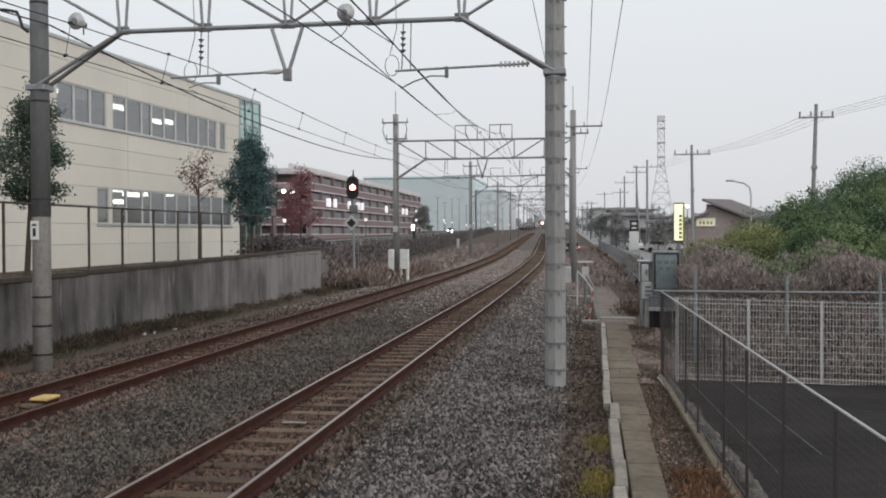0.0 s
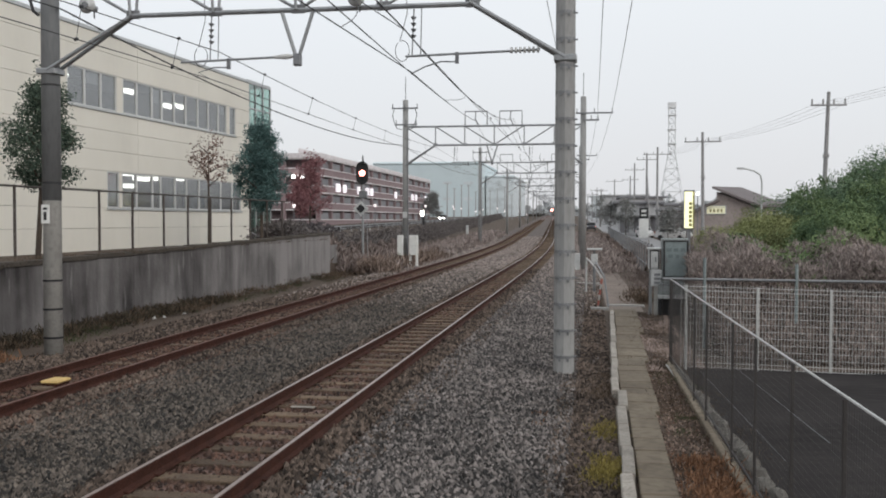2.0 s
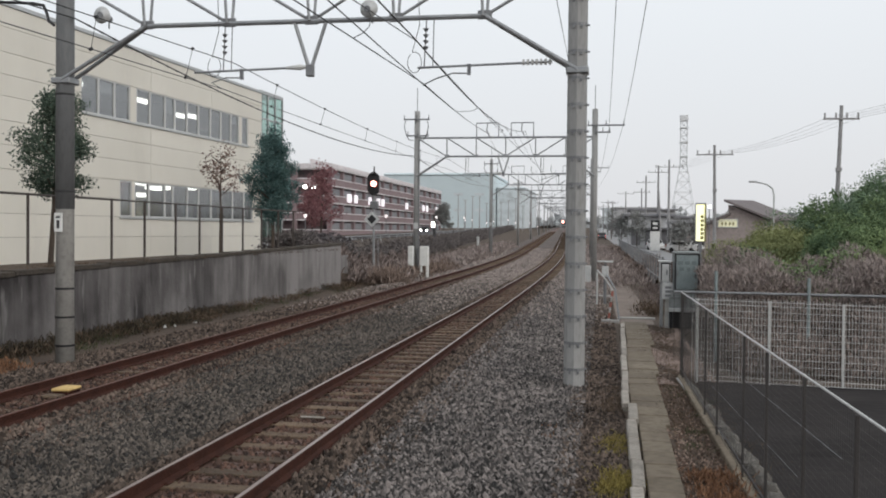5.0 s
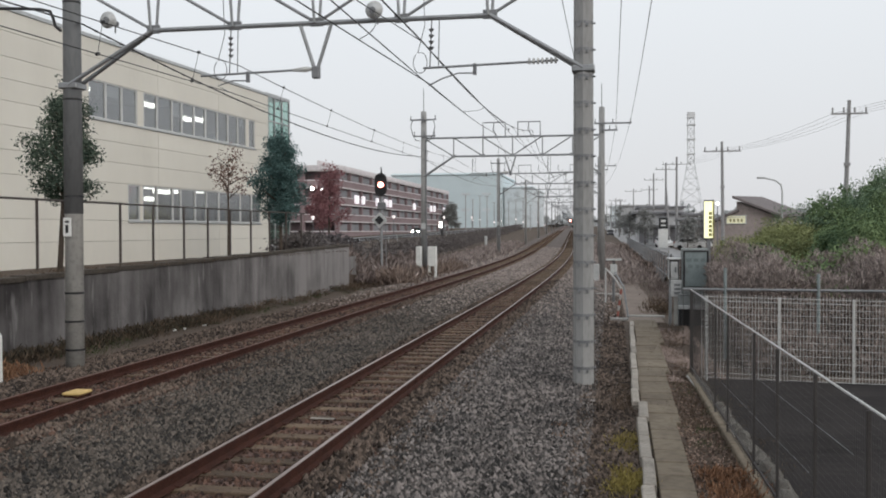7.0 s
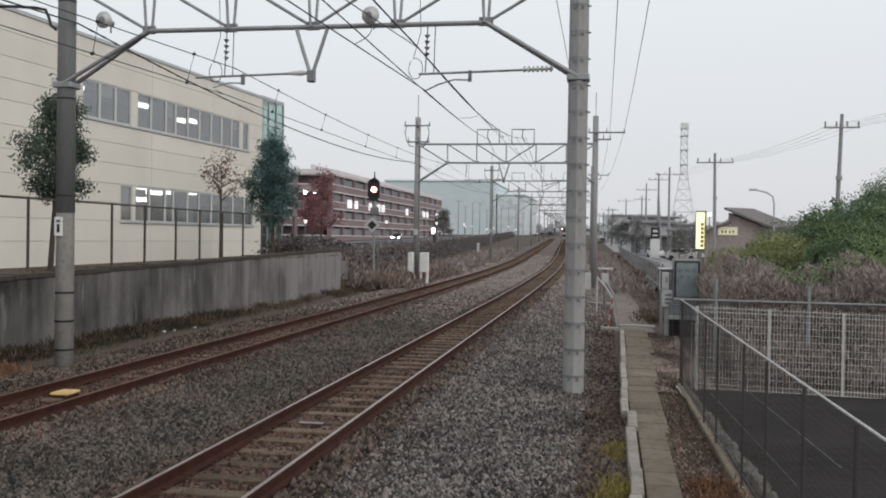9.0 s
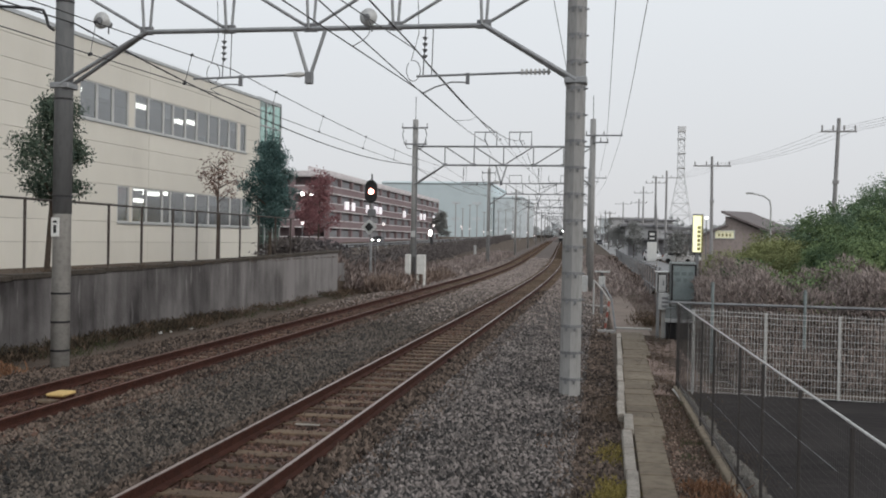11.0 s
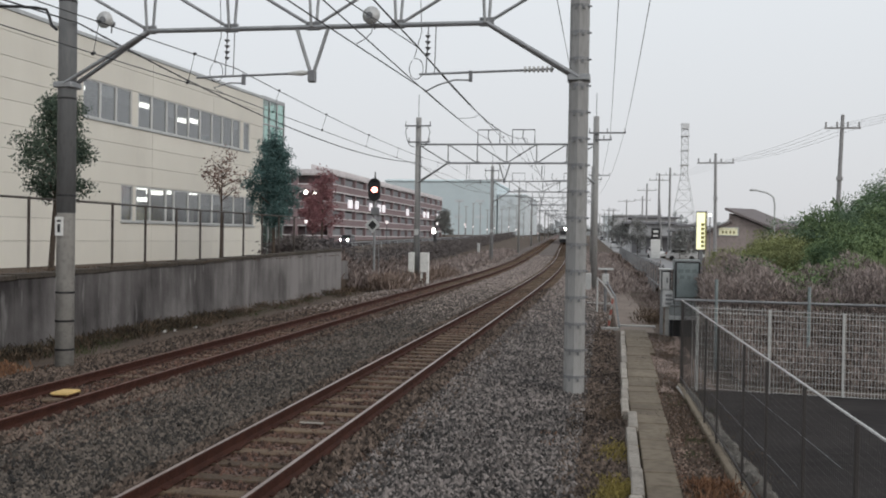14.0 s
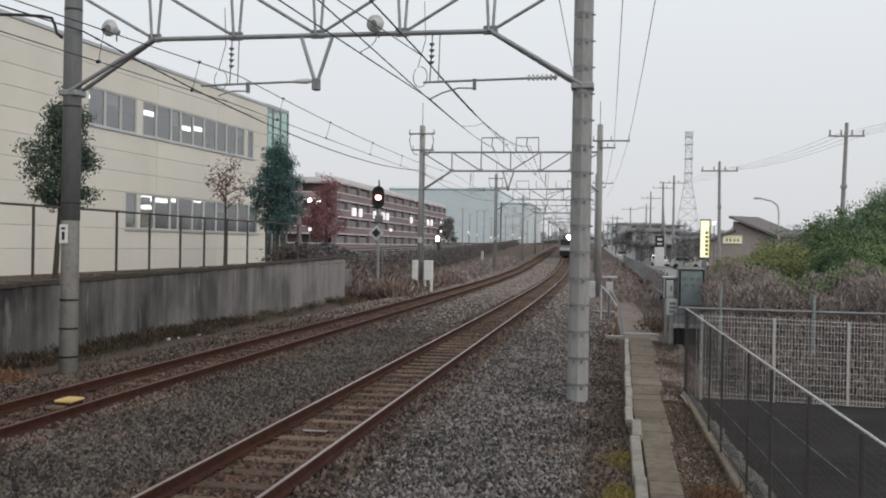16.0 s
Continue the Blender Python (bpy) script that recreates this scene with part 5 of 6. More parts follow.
def build_carpark():
    lot = raw("car_park", [(1.75, -5, -0.335), (16, -5, -0.335), (16, 17.95, -0.335), (1.42, 17.95, -0.335)], [(0, 1, 2, 3)], M_ASPHALT)
    tagged(lot, "dark asphalt car park surface", "car park", kind="structure")
    curb = thing("fence_curb", (0, 0, 0), "low concrete curb under the fence", "kerb", kind="structure")
    a, b = Vector((1.44, 18.25, 0)), Vector((1.6, 5.0, 0))
    d = (b - a).normalized()
    turn = math.degrees(math.atan2(d.y, d.x))
    me = mesh_of("curb_block", box(B(), 0.004, 1.19, -0.06, 0.06, -0.45, -0.27, 0.012), M_PATH)
    for i in range(12):
        q = a + d * i * 1.2
        piece("curb_block", me, curb, pose(q.x, q.y, 0, 0, 0, turn))
    edge = thing("broken_edge", (0, 0, 0), "crumbling concrete edge of the car park", "kerb", kind="structure")
    rng = random.Random(17)
    for i in range(26):
        y = 17.6 - i * 0.42
        bm = B()
        bmesh.ops.create_icosphere(bm, subdivisions=2, radius=0.2)
        for v in bm.verts:
            v.co = Vector((v.co.x * 0.55, v.co.y * 1.3, v.co.z * 0.62)) * rng.uniform(0.8, 1.15)
        ob = part("lump", bm, M_CONCDIRT, edge)
        ob.location = (1.52 + (17.6 - y) * 0.034 + rng.uniform(-0.04, 0.04), y, -0.36)
    # the fence that runs towards the platform
    f = thing("mesh_fence", (0, 0, 0), "dull wire mesh fence with a pale top rail", "fence", "car park fences")
    L = 15.2
    top0, top1, low = 1.315, 1.315, -0.24
    e = a + d * L
    part("top_rail", tube(B(), (a.x, a.y, top0), (e.x, e.y, top1), 0.0095), M_WHITEFENCE, f, "pale steel top rail")
    part("bottom_rail", tube(B(), (a.x, a.y, low + 0.1), (e.x, e.y, low + 0.1), 0.012), M_GREYFENCE, f)
    for s in (0.0, 0.35, 3.9, 5.3, 7.5, 8.9, 10.5, 12.0, 13.6):
        q = a + d * s
        part("post", box(B(), q.x - 0.014, q.x + 0.014, q.y - 0.015, q.y + 0.015, -0.36, top0 - 0.02, 0.004), M_GREYFENCE, f)
    bm = B()
    n = int(L / 0.055)
    for i in range(n):
        q = a + d * (i * 0.055)
        tube(bm, (q.x, q.y, low), (q.x, q.y, top0 - 0.03), 0.0015, seg=4)
    for i in range(27):
        z = low + 0.03 + i * 0.055
        tube(bm, (a.x, a.y, z), (e.x, e.y, z), 0.0013, seg=4)
    part("mesh_panel", bm, M_GREYFENCE, f, "fine dull wire mesh")
    part("brace", tube(B(), (1.36, 18.0, -0.3), (1.6, 12.9, -0.33), 0.02), M_CONC, f, "pale pipe along the ground")
    part("stay_wire", tube(B(), (1.5, 13.6, 0.29), (1.57, 8.0, 0.45), 0.0028), M_DARKSTEEL, f, "thin bracing wire")
    part("stay_wire", tube(B(), (1.53, 11.6, 0.79), (1.58, 6.6, 0.93), 0.0028), M_DARKSTEEL, f, "thin bracing wire")
    # the white fence across the end of the car park
    g = thing("mesh_fence", (0, 0, 0), "white welded mesh fence across the car park end", "fence", "car park fences")
    y = 17.78

    def lean(x, z):
        return z - 0.021 * (x - 1.68)
    for k in range(6):
        x = 1.685 + 1.28 * k
        part("post", box(B(), x - 0.022, x + 0.022, y - 0.02, y + 0.02, -0.36, lean(x, 1.23), 0.005), M_WHITEFENCE, g)
    for z in (1.215, 1.14, -0.19, -0.27):
        part("rail", tube(B(), (1.6, y, lean(1.6, z)), (8.2, y, lean(8.2, z)), 0.006), M_WHITEFENCE, g)
    for i in range(10):
        z = -0.07 + 0.122 * i
        part("rail", tube(B(), (1.6, y + 0.006, lean(1.6, z)), (8.2, y + 0.006, lean(8.2, z)), 0.0045, seg=4), M_WHITEFENCE, g)
    bm = B()
    for x in np.arange(1.6, 8.2, 0.056):
        tube(bm, (x, y + 0.01, lean(x, -0.3)), (x, y + 0.01, lean(x, 1.265)), 0.0042, seg=4)
    part("mesh_panel", bm, M_WHITEFENCE, g, "white welded wire mesh")
    # the older fence behind it
    o = thing("pipe_fence", (0, 0, 0), "grey pipe fence behind the white mesh fence", "fence", "car park fences")
    part("top_rail", tube(B(), (1.5, 21, 1.15), (10, 21, 1.12), 0.03), M_DARKSTEEL, o)
    for x, h in ((2.38, 1.62), (4.3, 1.5), (6.2, 1.5), (8.1, 1.5)):
        part("post", tube(B(), (x, 21, -0.36), (x, 21, h), 0.035), M_CABINET, o)
    bm = B()
    for x in np.arange(1.5, 10, 0.12):
        tube(bm, (x, 21, -0.36), (x, 21, 1.13), 0.004, seg=4)
    part("mesh_panel", bm, M_GREYFENCE, o)


# ---------------------------------------------------------------- far left
def build_apartments():
    a = thing("parking_building", (0, 0, 0), "red-brown multi-storey building with pale slab edges and lit windows", "building")
    x1, x0, y0, y1 = -48.1, -78.0, 160.0, 272.0
    base, n, h = 1.2, 4, 3.05
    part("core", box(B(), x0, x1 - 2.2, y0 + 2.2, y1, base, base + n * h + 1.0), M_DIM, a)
    for k in range(n + 1):
        z = base + k * h
        part("slab", box(B(), x0, x1, y0, y1, z - 0.12, z + 0.1), M_SLAB, a)
        if k < n:
            part("hand_rail", box(B(), x1 - 0.1, x1 + 0.12, y0, y1, z + 1.2, z + 1.36), M_SLAB, a)
            part("parapet", box(B(), x1 - 0.25, x1 + 0.02, y0, y1, z + 0.1, z + 1.2), M_REDBROWN, a)
            part("hand_rail", box(B(), x0, x1 - 0.1, y0 - 0.1, y0 + 0.06, z + 1.2, z + 1.36), M_SLAB, a)
            part("parapet", box(B(), x0, x1 - 0.25, y0 - 0.02, y0 + 0.25, z + 0.1, z + 1.2), M_REDBROWN, a)
    part("roof_parapet", box(B(), x0, x1 + 0.1, y0 - 0.1, y1, base + n * h + 0.1, base + n * h + 0.9), M_SLAB, a)
    for i in range(15):
        y = y0 + i * 8
        part("pier", box(B(), x1 - 0.7, x1 - 0.05, y - 0.35, y + 0.35, base, base + n * h), M_REDBROWN, a)
    for i in range(5):
        x = x1 - 0.3 - i * 6.5
        part("pier", box(B(), x - 0.4, x + 0.4, y0 - 0.25, y0 + 0.4, base, base + n * h), M_REDBROWN, a)
    for q, w in ((3, 26), (34, 14), (56, 30)):
        part("roof_screen", box(B(), x1 - 5, x1 - 4.8, y0 + q, y0 + q + w, base + n * h + 0.9, base + n * h + 2.0), M_SLAB, a, "pale screen on the roof")
    lit = glow("lit_window", (0.95, 0.9, 0.95), 0.5)
    for y, k, w in ((170, 2, 3.0), (175, 2, 2.2), (193, 2, 2.6), (197, 2, 2.6), (222, 2, 2.4), (243, 2, 2.6), (248, 2, 2.6), (262, 2, 2.6), (266, 2, 2.6), (186, 2, 2.0)):
        z = base + k * h
        part("lit_window", box(B(), x1 + 0.03, x1 + 0.3, y, y + w * 0.8, z + 0.4, z + 1.95), lit, a, "lit pale window")
    for i in range(14):
        for k in range(n):
            z = base + k * h
            part("window", box(B(), x1 - 0.6, x1 - 0.4, y0 + 1.2 + i * 8, y0 + 6.6 + i * 8, z + 1.2, z + 2.6), M_FARDARK, a)
    # far sheds, paled by the haze in their cladding colour
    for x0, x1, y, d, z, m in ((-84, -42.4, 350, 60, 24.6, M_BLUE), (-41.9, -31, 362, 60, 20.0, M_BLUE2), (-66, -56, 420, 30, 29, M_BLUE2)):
        s = thing("factory_shed", (0, 0, 0), "large industrial shed, haze put in its pale blue-grey", "building", "sheds")
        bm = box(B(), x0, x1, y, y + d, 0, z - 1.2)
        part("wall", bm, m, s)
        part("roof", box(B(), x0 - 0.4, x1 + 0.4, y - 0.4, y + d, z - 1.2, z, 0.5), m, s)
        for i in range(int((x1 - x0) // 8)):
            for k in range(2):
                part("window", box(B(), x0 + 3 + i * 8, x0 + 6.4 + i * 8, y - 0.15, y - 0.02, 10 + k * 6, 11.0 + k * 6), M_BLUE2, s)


def build_left_road():
    ys = np.arange(100, 300, 10)
    v = [(x, y, ground_z(x + off(y), y) + 0.03) for y in ys for x in (-42.5, -34)]
    r = raw("road", v, [(i * 2, i * 2 + 1, i * 2 + 3, i * 2 + 2) for i in range(len(ys) - 1)], M_ASPHALT)
    tagged(r, "wet grey asphalt road beyond the railway", "road", kind="structure")
    g = thing("guard_rail", (0, 0, 0), "pale steel guard rail along the road", "guard rail")
    for z in (0.75, 0.45):
        bm = B()
        for y in range(70, 290, 10):
            tube(bm, (-30.5, y, ground_z(-30.5, y) + z), (-30.5, y + 10, ground_z(-30.5, y + 10) + z), 0.1)
        part("beam", bm, M_DARKSTEEL, g)
    post = mesh_of("post", tube(B(), (0, 0, 0), (0, 0, 0.85), 0.06), M_LIGHTGREY)
    for y in range(70, 290, 5):
        piece("post", post, g, pose(-30.5, y, ground_z(-30.5, y)))
    # dark hedge and shrubs between wall and road, leaf tones lifted for haze
    rng = np.random.default_rng(21)
    n = 42000
    y = 44 + 250 * rng.random(n) ** 1.6
    x = -15.6 + rng.normal(0, 0.5, n) - (y - 44) * 0.02
    z = np.array([ground_z(a, b) for a, b in zip(x, y)]) + rng.uniform(0, 1.5, n) * (0.8 + 0.3 * np.sin(y * 0.7)) + 0.004 * (y - 44)
    z += np.where(y < 60, -0.1, 0)
    p = np.stack([x + np.array([off(v) for v in y]), y, z], 1)
    tagged(scatter_blades("hedge", p, 0.24, island_mat("hazed_hedge_leaf", (0.085, 0.076, 0.076), (0.18, 0.158, 0.153)), rng, slim=0.4), "dark bare hedge between the railway and the road", "hedge", kind="stuff")
    n = 7000
    y = rng.uniform(72, 128, n)
    c = np.floor(y / 3.5)
    x = -27 - 2.2 * np.sin(c * 12.9) + rng.normal(0, 1.1, n)
    z = np.array([ground_z(a, b) for a, b in zip(x, y)]) + rng.uniform(0, 1.5, n) * (0.6 + 0.4 * np.sin(c * 5.1))
    keep = (y < 96)
    tagged(scatter_blades("shrubs", np.stack([x, y, z], 1)[keep], 0.45, island_mat("hazed_shrub_leaf", (0.065, 0.06, 0.065), (0.13, 0.115, 0.118)), rng, slim=0.5), "dark rounded shrubs beside the road", "shrubs", kind="stuff")
    # reddish trees in front of the building
    for x, y, h, w, s in ((-40.0, 128, 10.6, 6.4, 31), (-44.5, 138, 8.0, 5.0, 32)):
        tree(x, y, ground_z(x, y), h, w, M_REDTREE, 2600, 0.36, "dark red autumn tree before the brown building", s, clear=0.2, loose=1)
    tree(-45.5, 262, ground_z(-45.5, 262), 7.5, 6.5, M_HAZELEAF, 2600, 0.5, "dull grey-green tree beside the brown building", 33, clear=0.1)
    # lamps along the road
    for x, y, h in ((-45, 136, 3.6), (-40, 168, 3.8), (-37.5, 206, 3.8), (-36, 238, 3.8)):
        l = thing("street_lamp", (x, y, ground_z(x, y)), "street lamp with a glowing white head by the road", "street lamp", "road lamps")
        part("pole", tube(B(), (0, 0, 0), (0, 0, h), 0.07), M_DARKSTEEL, l)
        part("lamp_head", tube(B(), (0, 0, h - 0.5), (0, 0, h), 0.16, 0.28, 10), M_LAMPDIM, l, "glowing lamp head")
    rr = random.Random(9)
    for i in range(12):
        y = 215 + i * 9
        x = (-0.158 + i * 0.0078) * y
        l = thing("yard_lamp", (x, y, ground_z(x, y)), "thin grey yard lamp post with a small white light", "lamp post", "yard lamps")
        h = rr.uniform(7.5, 10.5)
        part("pole", tube(B(), (0, 0, 0), (0, 0, h), 0.13, 0.08, 8), M_FARPOLE, l)
        part("arm", box(B(), -0.45, 0.45, -0.06, 0.06, h - 0.12, h), M_FARPOLE, l)
        q = rr.uniform(1.5, 3.0)
        if i % 3:
            part("light", box(B(), -0.14, 0.14, -0.2, -0.05, q, q + rr.uniform(0.25, 0.5), 0.04), M_LAMPDIM, l, "small white light")
    for x, z in ((-52.9, 10.1), (-51.2, 9.9)):
        l = thing("round_lamp", (x, 159.6, z), "round white lamp glowing on the building front", "lamp", "facade lamps")
        part("globe", tube(B(), (0, -0.2, 0), (0, 0.1, 0), 0.3, seg=14), M_LAMPGLOW, l)
        part("mount", box(B(), -0.1, 0.1, 0.1, 0.4, -0.1, 0.1), M_DARKSTEEL, l)
    v = thing("lit_panel", (-33.95, 183, ground_z(-33.95, 183)), "bright lit white panel beside the road", "lit sign")
    part("panel", box(B(), -0.3, 0.3, -0.1, 0.1, 1.5, 2.55, 0.05), M_LAMPGLOW, v)
    part("stand", box(B(), -0.3, 0.3, -0.08, 0.08, 0, 1.3), M_DARKSTEEL, v)
    p = thing("leaning_stump", (-19.0, 104, ground_z(-19, 104)), "dark leaning post stump by the road fence", "post")
    part("post", tube(B(), (0.1, 0, 0), (-0.2, 0, 2.1), 0.2, 0.16), M_BLACK, p)
    b = thing("white_bollard", (-17.4, 128, ground_z(-17.4, 128)), "white square bollard beside the road", "bollard")
    part("shaft", box(B(), -0.17, 0.17, -0.15, 0.15, 0, 1.15, 0.04), M_LIGHTGREY, b)
    part("cap", box(B(), -0.2, 0.2, -0.18, 0.18, 1.15, 1.22, 0.02), M_WHITE, b)


# ---------------------------------------------------------------- far right
def utility_pole(x, y, z, top, arms, r=0.16, lean=0.0):
    p = thing("utility_pole", (x, y, z), "tall grey concrete utility pole with cross-arms", "utility pole", "utility poles")
    h = top - z
    part("shaft", tube(B(), (0, 0, 0), (lean, 0, h), r, r * 0.65, 10), M_FARPOLE, p)
    for dz, w in arms:
        q = lean * (h - dz) / h
        part("cross_arm", box(B(), q - w, q + w, -0.16, -0.06, h - dz - 0.045, h - dz + 0.045), M_FARPOLE, p)
        for s in (-0.92, -0.3, 0.3, 0.92):
            part("pin_insulator", tube(B(), (q + s * w, -0.1, h - dz + 0.06), (q + s * w, -0.1, h - dz + 0.34), 0.05), M_FARPOLE, p)
    part("transformer_clamp", box(B(), lean * 0.6 - 0.14, lean * 0.6 + 0.14, -0.2, 0.1, h * 0.62, h * 0.62 + 0.2), M_FARPOLE, p)
    return p


def build_right_far():
    for x, y, z, top, arms, lean in (
        (8.35, 75, -0.2, 9.3, ((0.75, 1.4),), -0.12),
        (12.55, 55, 0.0, 9.62, ((0.75, 0.95),), 0.28),
        (8.37, 130, 0.4, 12.4, ((1.0, 1.9),), 0.0),
        (7.49, 140, 0.4, 12.33, ((1.0, 1.5),), 0.0),
        (7.95, 139, 0.4, 9.0, (), -0.5),
        (6.97, 170, 0.6, 12.62, ((1.2, 1.7),), 0.0),
        (6.96, 190, 0.9, 11.33, ((0.8, 1.6),), 0.0),
        (4.69, 230, 1.2, 12.48, ((0.6, 2.0),), 0.0),
        (1.6, 240, 1.2, 10.5, ((0.6, 1.5),), 0.0),
        (0.6, 270, 1.5, 11.8, ((0.8, 2.0),), 0.0),
        (-0.8, 300, 1.7, 11.4, ((0.8, 2.0),), 0.0),
        (-2.4, 330, 2.0, 11.6, ((0.8, 2.0),), 0.0),
    ):
        utility_pole(x, y, z, top, arms, 0.15 if y < 100 else 0.19, lean)
    pairs = (((8.25, 75, 8.6), (12.8, 55, 8.9)), ((12.8, 55, 8.9), (22, 15, 9.6)), ((8.25, 75, 8.6), (8.37, 130, 11.4)))
    for a, b in pairs:
        for s in (-0.85, -0.3, 0.3, 0.85):
            l = thing("power_line", (0, 0, 0), "thin grey power line between utility poles", "wire", "power lines")
            part("wire", polytube(B(), sagged(Vector(a) + Vector((s, 0, 0)), Vector(b) + Vector((s, 0, 0)), 0.35, 8), 0.008, 4), M_FARPOLE, l)
    # lattice pylon
    p = thing("lattice_pylon", (31.5, 400, 3.0), "tall lattice power pylon, pale with haze put in its colour", "pylon")
    H, r = 48.4, 0.085

    def half(z):
        return 4.6 * (1 - z / 28.0) + 1.35 if z < 28 else 1.35
    lv = [0, 6, 11.5, 16.5, 21, 25, 28, 31, 34, 37, 40, 43, 46, H]
    for sx in (-1, 1):
        for sy in (-1, 1):
            part("leg", polytube(B(), [(sx * half(z), sy * half(z), z) for z in (0, 28, H)], r * 1.3, 5), M_PYLON, p)
    for z0, z1 in zip(lv, lv[1:]):
        a, b = half(z0), half(z1)
        for sy in (-1, 1):
            part("brace", tube(B(), (-a, sy * a, z0), (b, sy * b, z1), r, seg=4), M_PYLON, p)
            part("brace", tube(B(), (a, sy * a, z0), (-b, sy * b, z1), r, seg=4), M_PYLON, p)
            part("tie", tube(B(), (-b, sy * b, z1), (b, sy * b, z1), r, seg=4), M_PYLON, p)
    for z in (31, 37, 43):
        part("platform", box(B(), -1.7, 1.7, -1.7, 1.7, z, z + 0.5), M_PYLON, p)
    part("crown", box(B(), -1.6, 1.6, -1.6, 1.6, H - 2.2, H), M_PYLON, p)
    # house with a steep mono-pitch roof
    h = thing("house", (9.9, 86, 0.15), "grey-brown house with a dark sloping tile roof", "house")
    bm = B()
    pts = [(-1.2, 3.0), (0.8, 3.9), (0.8, 4.85), (4.2, 3.5), (4.2, 0), (-1.2, 0)]
    fr = [bm.verts.new((x, 0, z)) for x, z in pts]
    bk = [bm.verts.new((x + 3.6, 9, z)) for x, z in pts]
    bm.faces.new(fr)
    bm.faces.new(bk[::-1])
    for i in range(6):
        bm.faces.new((fr[i], bk[i], bk[(i + 1) % 6], fr[(i + 1) % 6]))
    part("wall", bm, M_HOUSE, h)
    for (xa, za), (xb, zb) in (((-1.9, 2.75), (0.8, 3.95)), ((0.35, 5.12), (4.5, 3.45))):
        bm = B()
        vs = [bm.verts.new(q) for q in ((xa, -0.6, za), (xb, -0.6, zb), (xb + 4, 9.4, zb + 0.25), (xa + 4, 9.4, za + 0.25), (xa, -0.6, za + 0.2), (xb, -0.6, zb + 0.2), (xb + 4, 9.4, zb + 0.45), (xa + 4, 9.4, za + 0.45))]
        for q in ((0, 3, 2, 1), (4, 5, 6, 7), (0, 1, 5, 4), (1, 2, 6, 5), (2, 3, 7, 6), (3, 0, 4, 7)):
            bm.faces.new([vs[i] for i in q])
        part("roof", bm, M_ROOF, h, "dark tile roof")
    w = part("window", box(B(), -0.15, 1.65, -0.08, -0.01, 2.83, 3.63), M_ALU, h, "window with a warm lit pane")
    part("pane", box(B(), -0.05, 1.55, -0.1, -0.082, 2.9, 3.56), glow("warm_lit_pane", (0.72, 0.70, 0.50), 0.26), w)
    for q in (0.2, 0.5, 0.85, 1.15):
        part("bar", box(B(), q, q + 0.16, -0.115, -0.102, 3.05, 3.3), M_BUSHBAR, w, "dull unreadable lettering")
    part("transom", box(B(), -0.05, 1.55, -0.115, -0.102, 3.42, 3.46), M_ALU, w)
    # lit vertical sign
    s = thing("shop_sign", (7.93, 82, 0.0), "tall lit yellow vertical shop sign on a post", "sign")
    part("cabinet", box(B(), -0.42, 0.42, -0.2, 0.2, 1.75, 4.98, 0.04), M_ALU, s)
    part("face", box(B(), -0.38, 0.38, -0.24, -0.205, 1.8, 4.92), M_SIGNGLOW, s, "glowing yellow face")
    for i in range(6):
        part("bar", box(B(), -0.02, 0.24, -0.26, -0.245, 1.95 + i * 0.36, 2.2 + i * 0.36), M_BUSHBAR, s, "dark unreadable lettering")
    # added strip that darkens the right side of the evenly glowing face
    part("border", box(B(), 0.3, 0.44, -0.28, -0.245, 1.75, 4.98), M_BUSHBAR, s, "dull strip for the darker right side of the face")
    part("border", box(B(), -0.44, 0.44, -0.28, -0.25, 4.9, 5.02), M_DARKSTEEL, s, "dark top border")
    part("post", box(B(), -0.15, 0.15, -0.1, 0.1, -0.3, 1.7), M_DARKSTEEL, s)
    l = thing("round_lamp", (8.5, 81.5, 0.0), "round white lit lamp beside the sign", "lamp")
    part("globe", tube(B(), (0.1, 0, 4.6), (0.1, 0, 4.8), 0.11, 0.11, 12), M_LAMPGLOW, l)
    part("post", tube(B(), (0.1, 0, -0.3), (0.1, 0, 4.55), 0.04), M_DARKSTEEL, l)
    # street lamp over the bank
    t = thing("street_lamp", (11.85, 70, 0.0), "grey street lamp with a curved arm over the bank", "street lamp")
    part("pole", polytube(B(), [(0, 0, -0.4), (0, 0, 5.2), (-0.1, 0, 5.7), (-0.5, 0, 6.0), (-1.3, 0, 6.2)], 0.06, 8), M_LIGHTGREY, t)
    part("lamp_head", box(B(), -1.75, -1.2, -0.12, 0.12, 6.13, 6.27, 0.04), M_LIGHTGREY, t)
    # row of shops and low houses along the far road
    rng = random.Random(12)
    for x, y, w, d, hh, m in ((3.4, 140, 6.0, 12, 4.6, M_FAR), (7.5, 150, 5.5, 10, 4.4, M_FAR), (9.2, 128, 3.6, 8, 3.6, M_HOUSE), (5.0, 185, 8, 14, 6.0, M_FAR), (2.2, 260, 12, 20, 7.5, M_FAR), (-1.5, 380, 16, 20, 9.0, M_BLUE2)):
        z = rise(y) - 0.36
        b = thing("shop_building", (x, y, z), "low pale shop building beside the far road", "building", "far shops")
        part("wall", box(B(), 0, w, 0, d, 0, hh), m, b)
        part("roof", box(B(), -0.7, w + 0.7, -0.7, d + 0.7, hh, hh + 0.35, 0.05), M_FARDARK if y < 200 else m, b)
        nw = max(2, int(w / 1.8))
        for i in range(nw):
            part("window", box(B(), 0.3 + i * w / nw, 0.3 + (i + 0.65) * w / nw, -0.06, -0.01, 0.35, 2.6), M_FARDARK, b)
        part("awning", box(B(), 0.0, w, -1.0, -0.02, 2.75, 2.95), M_FARDARK, b)
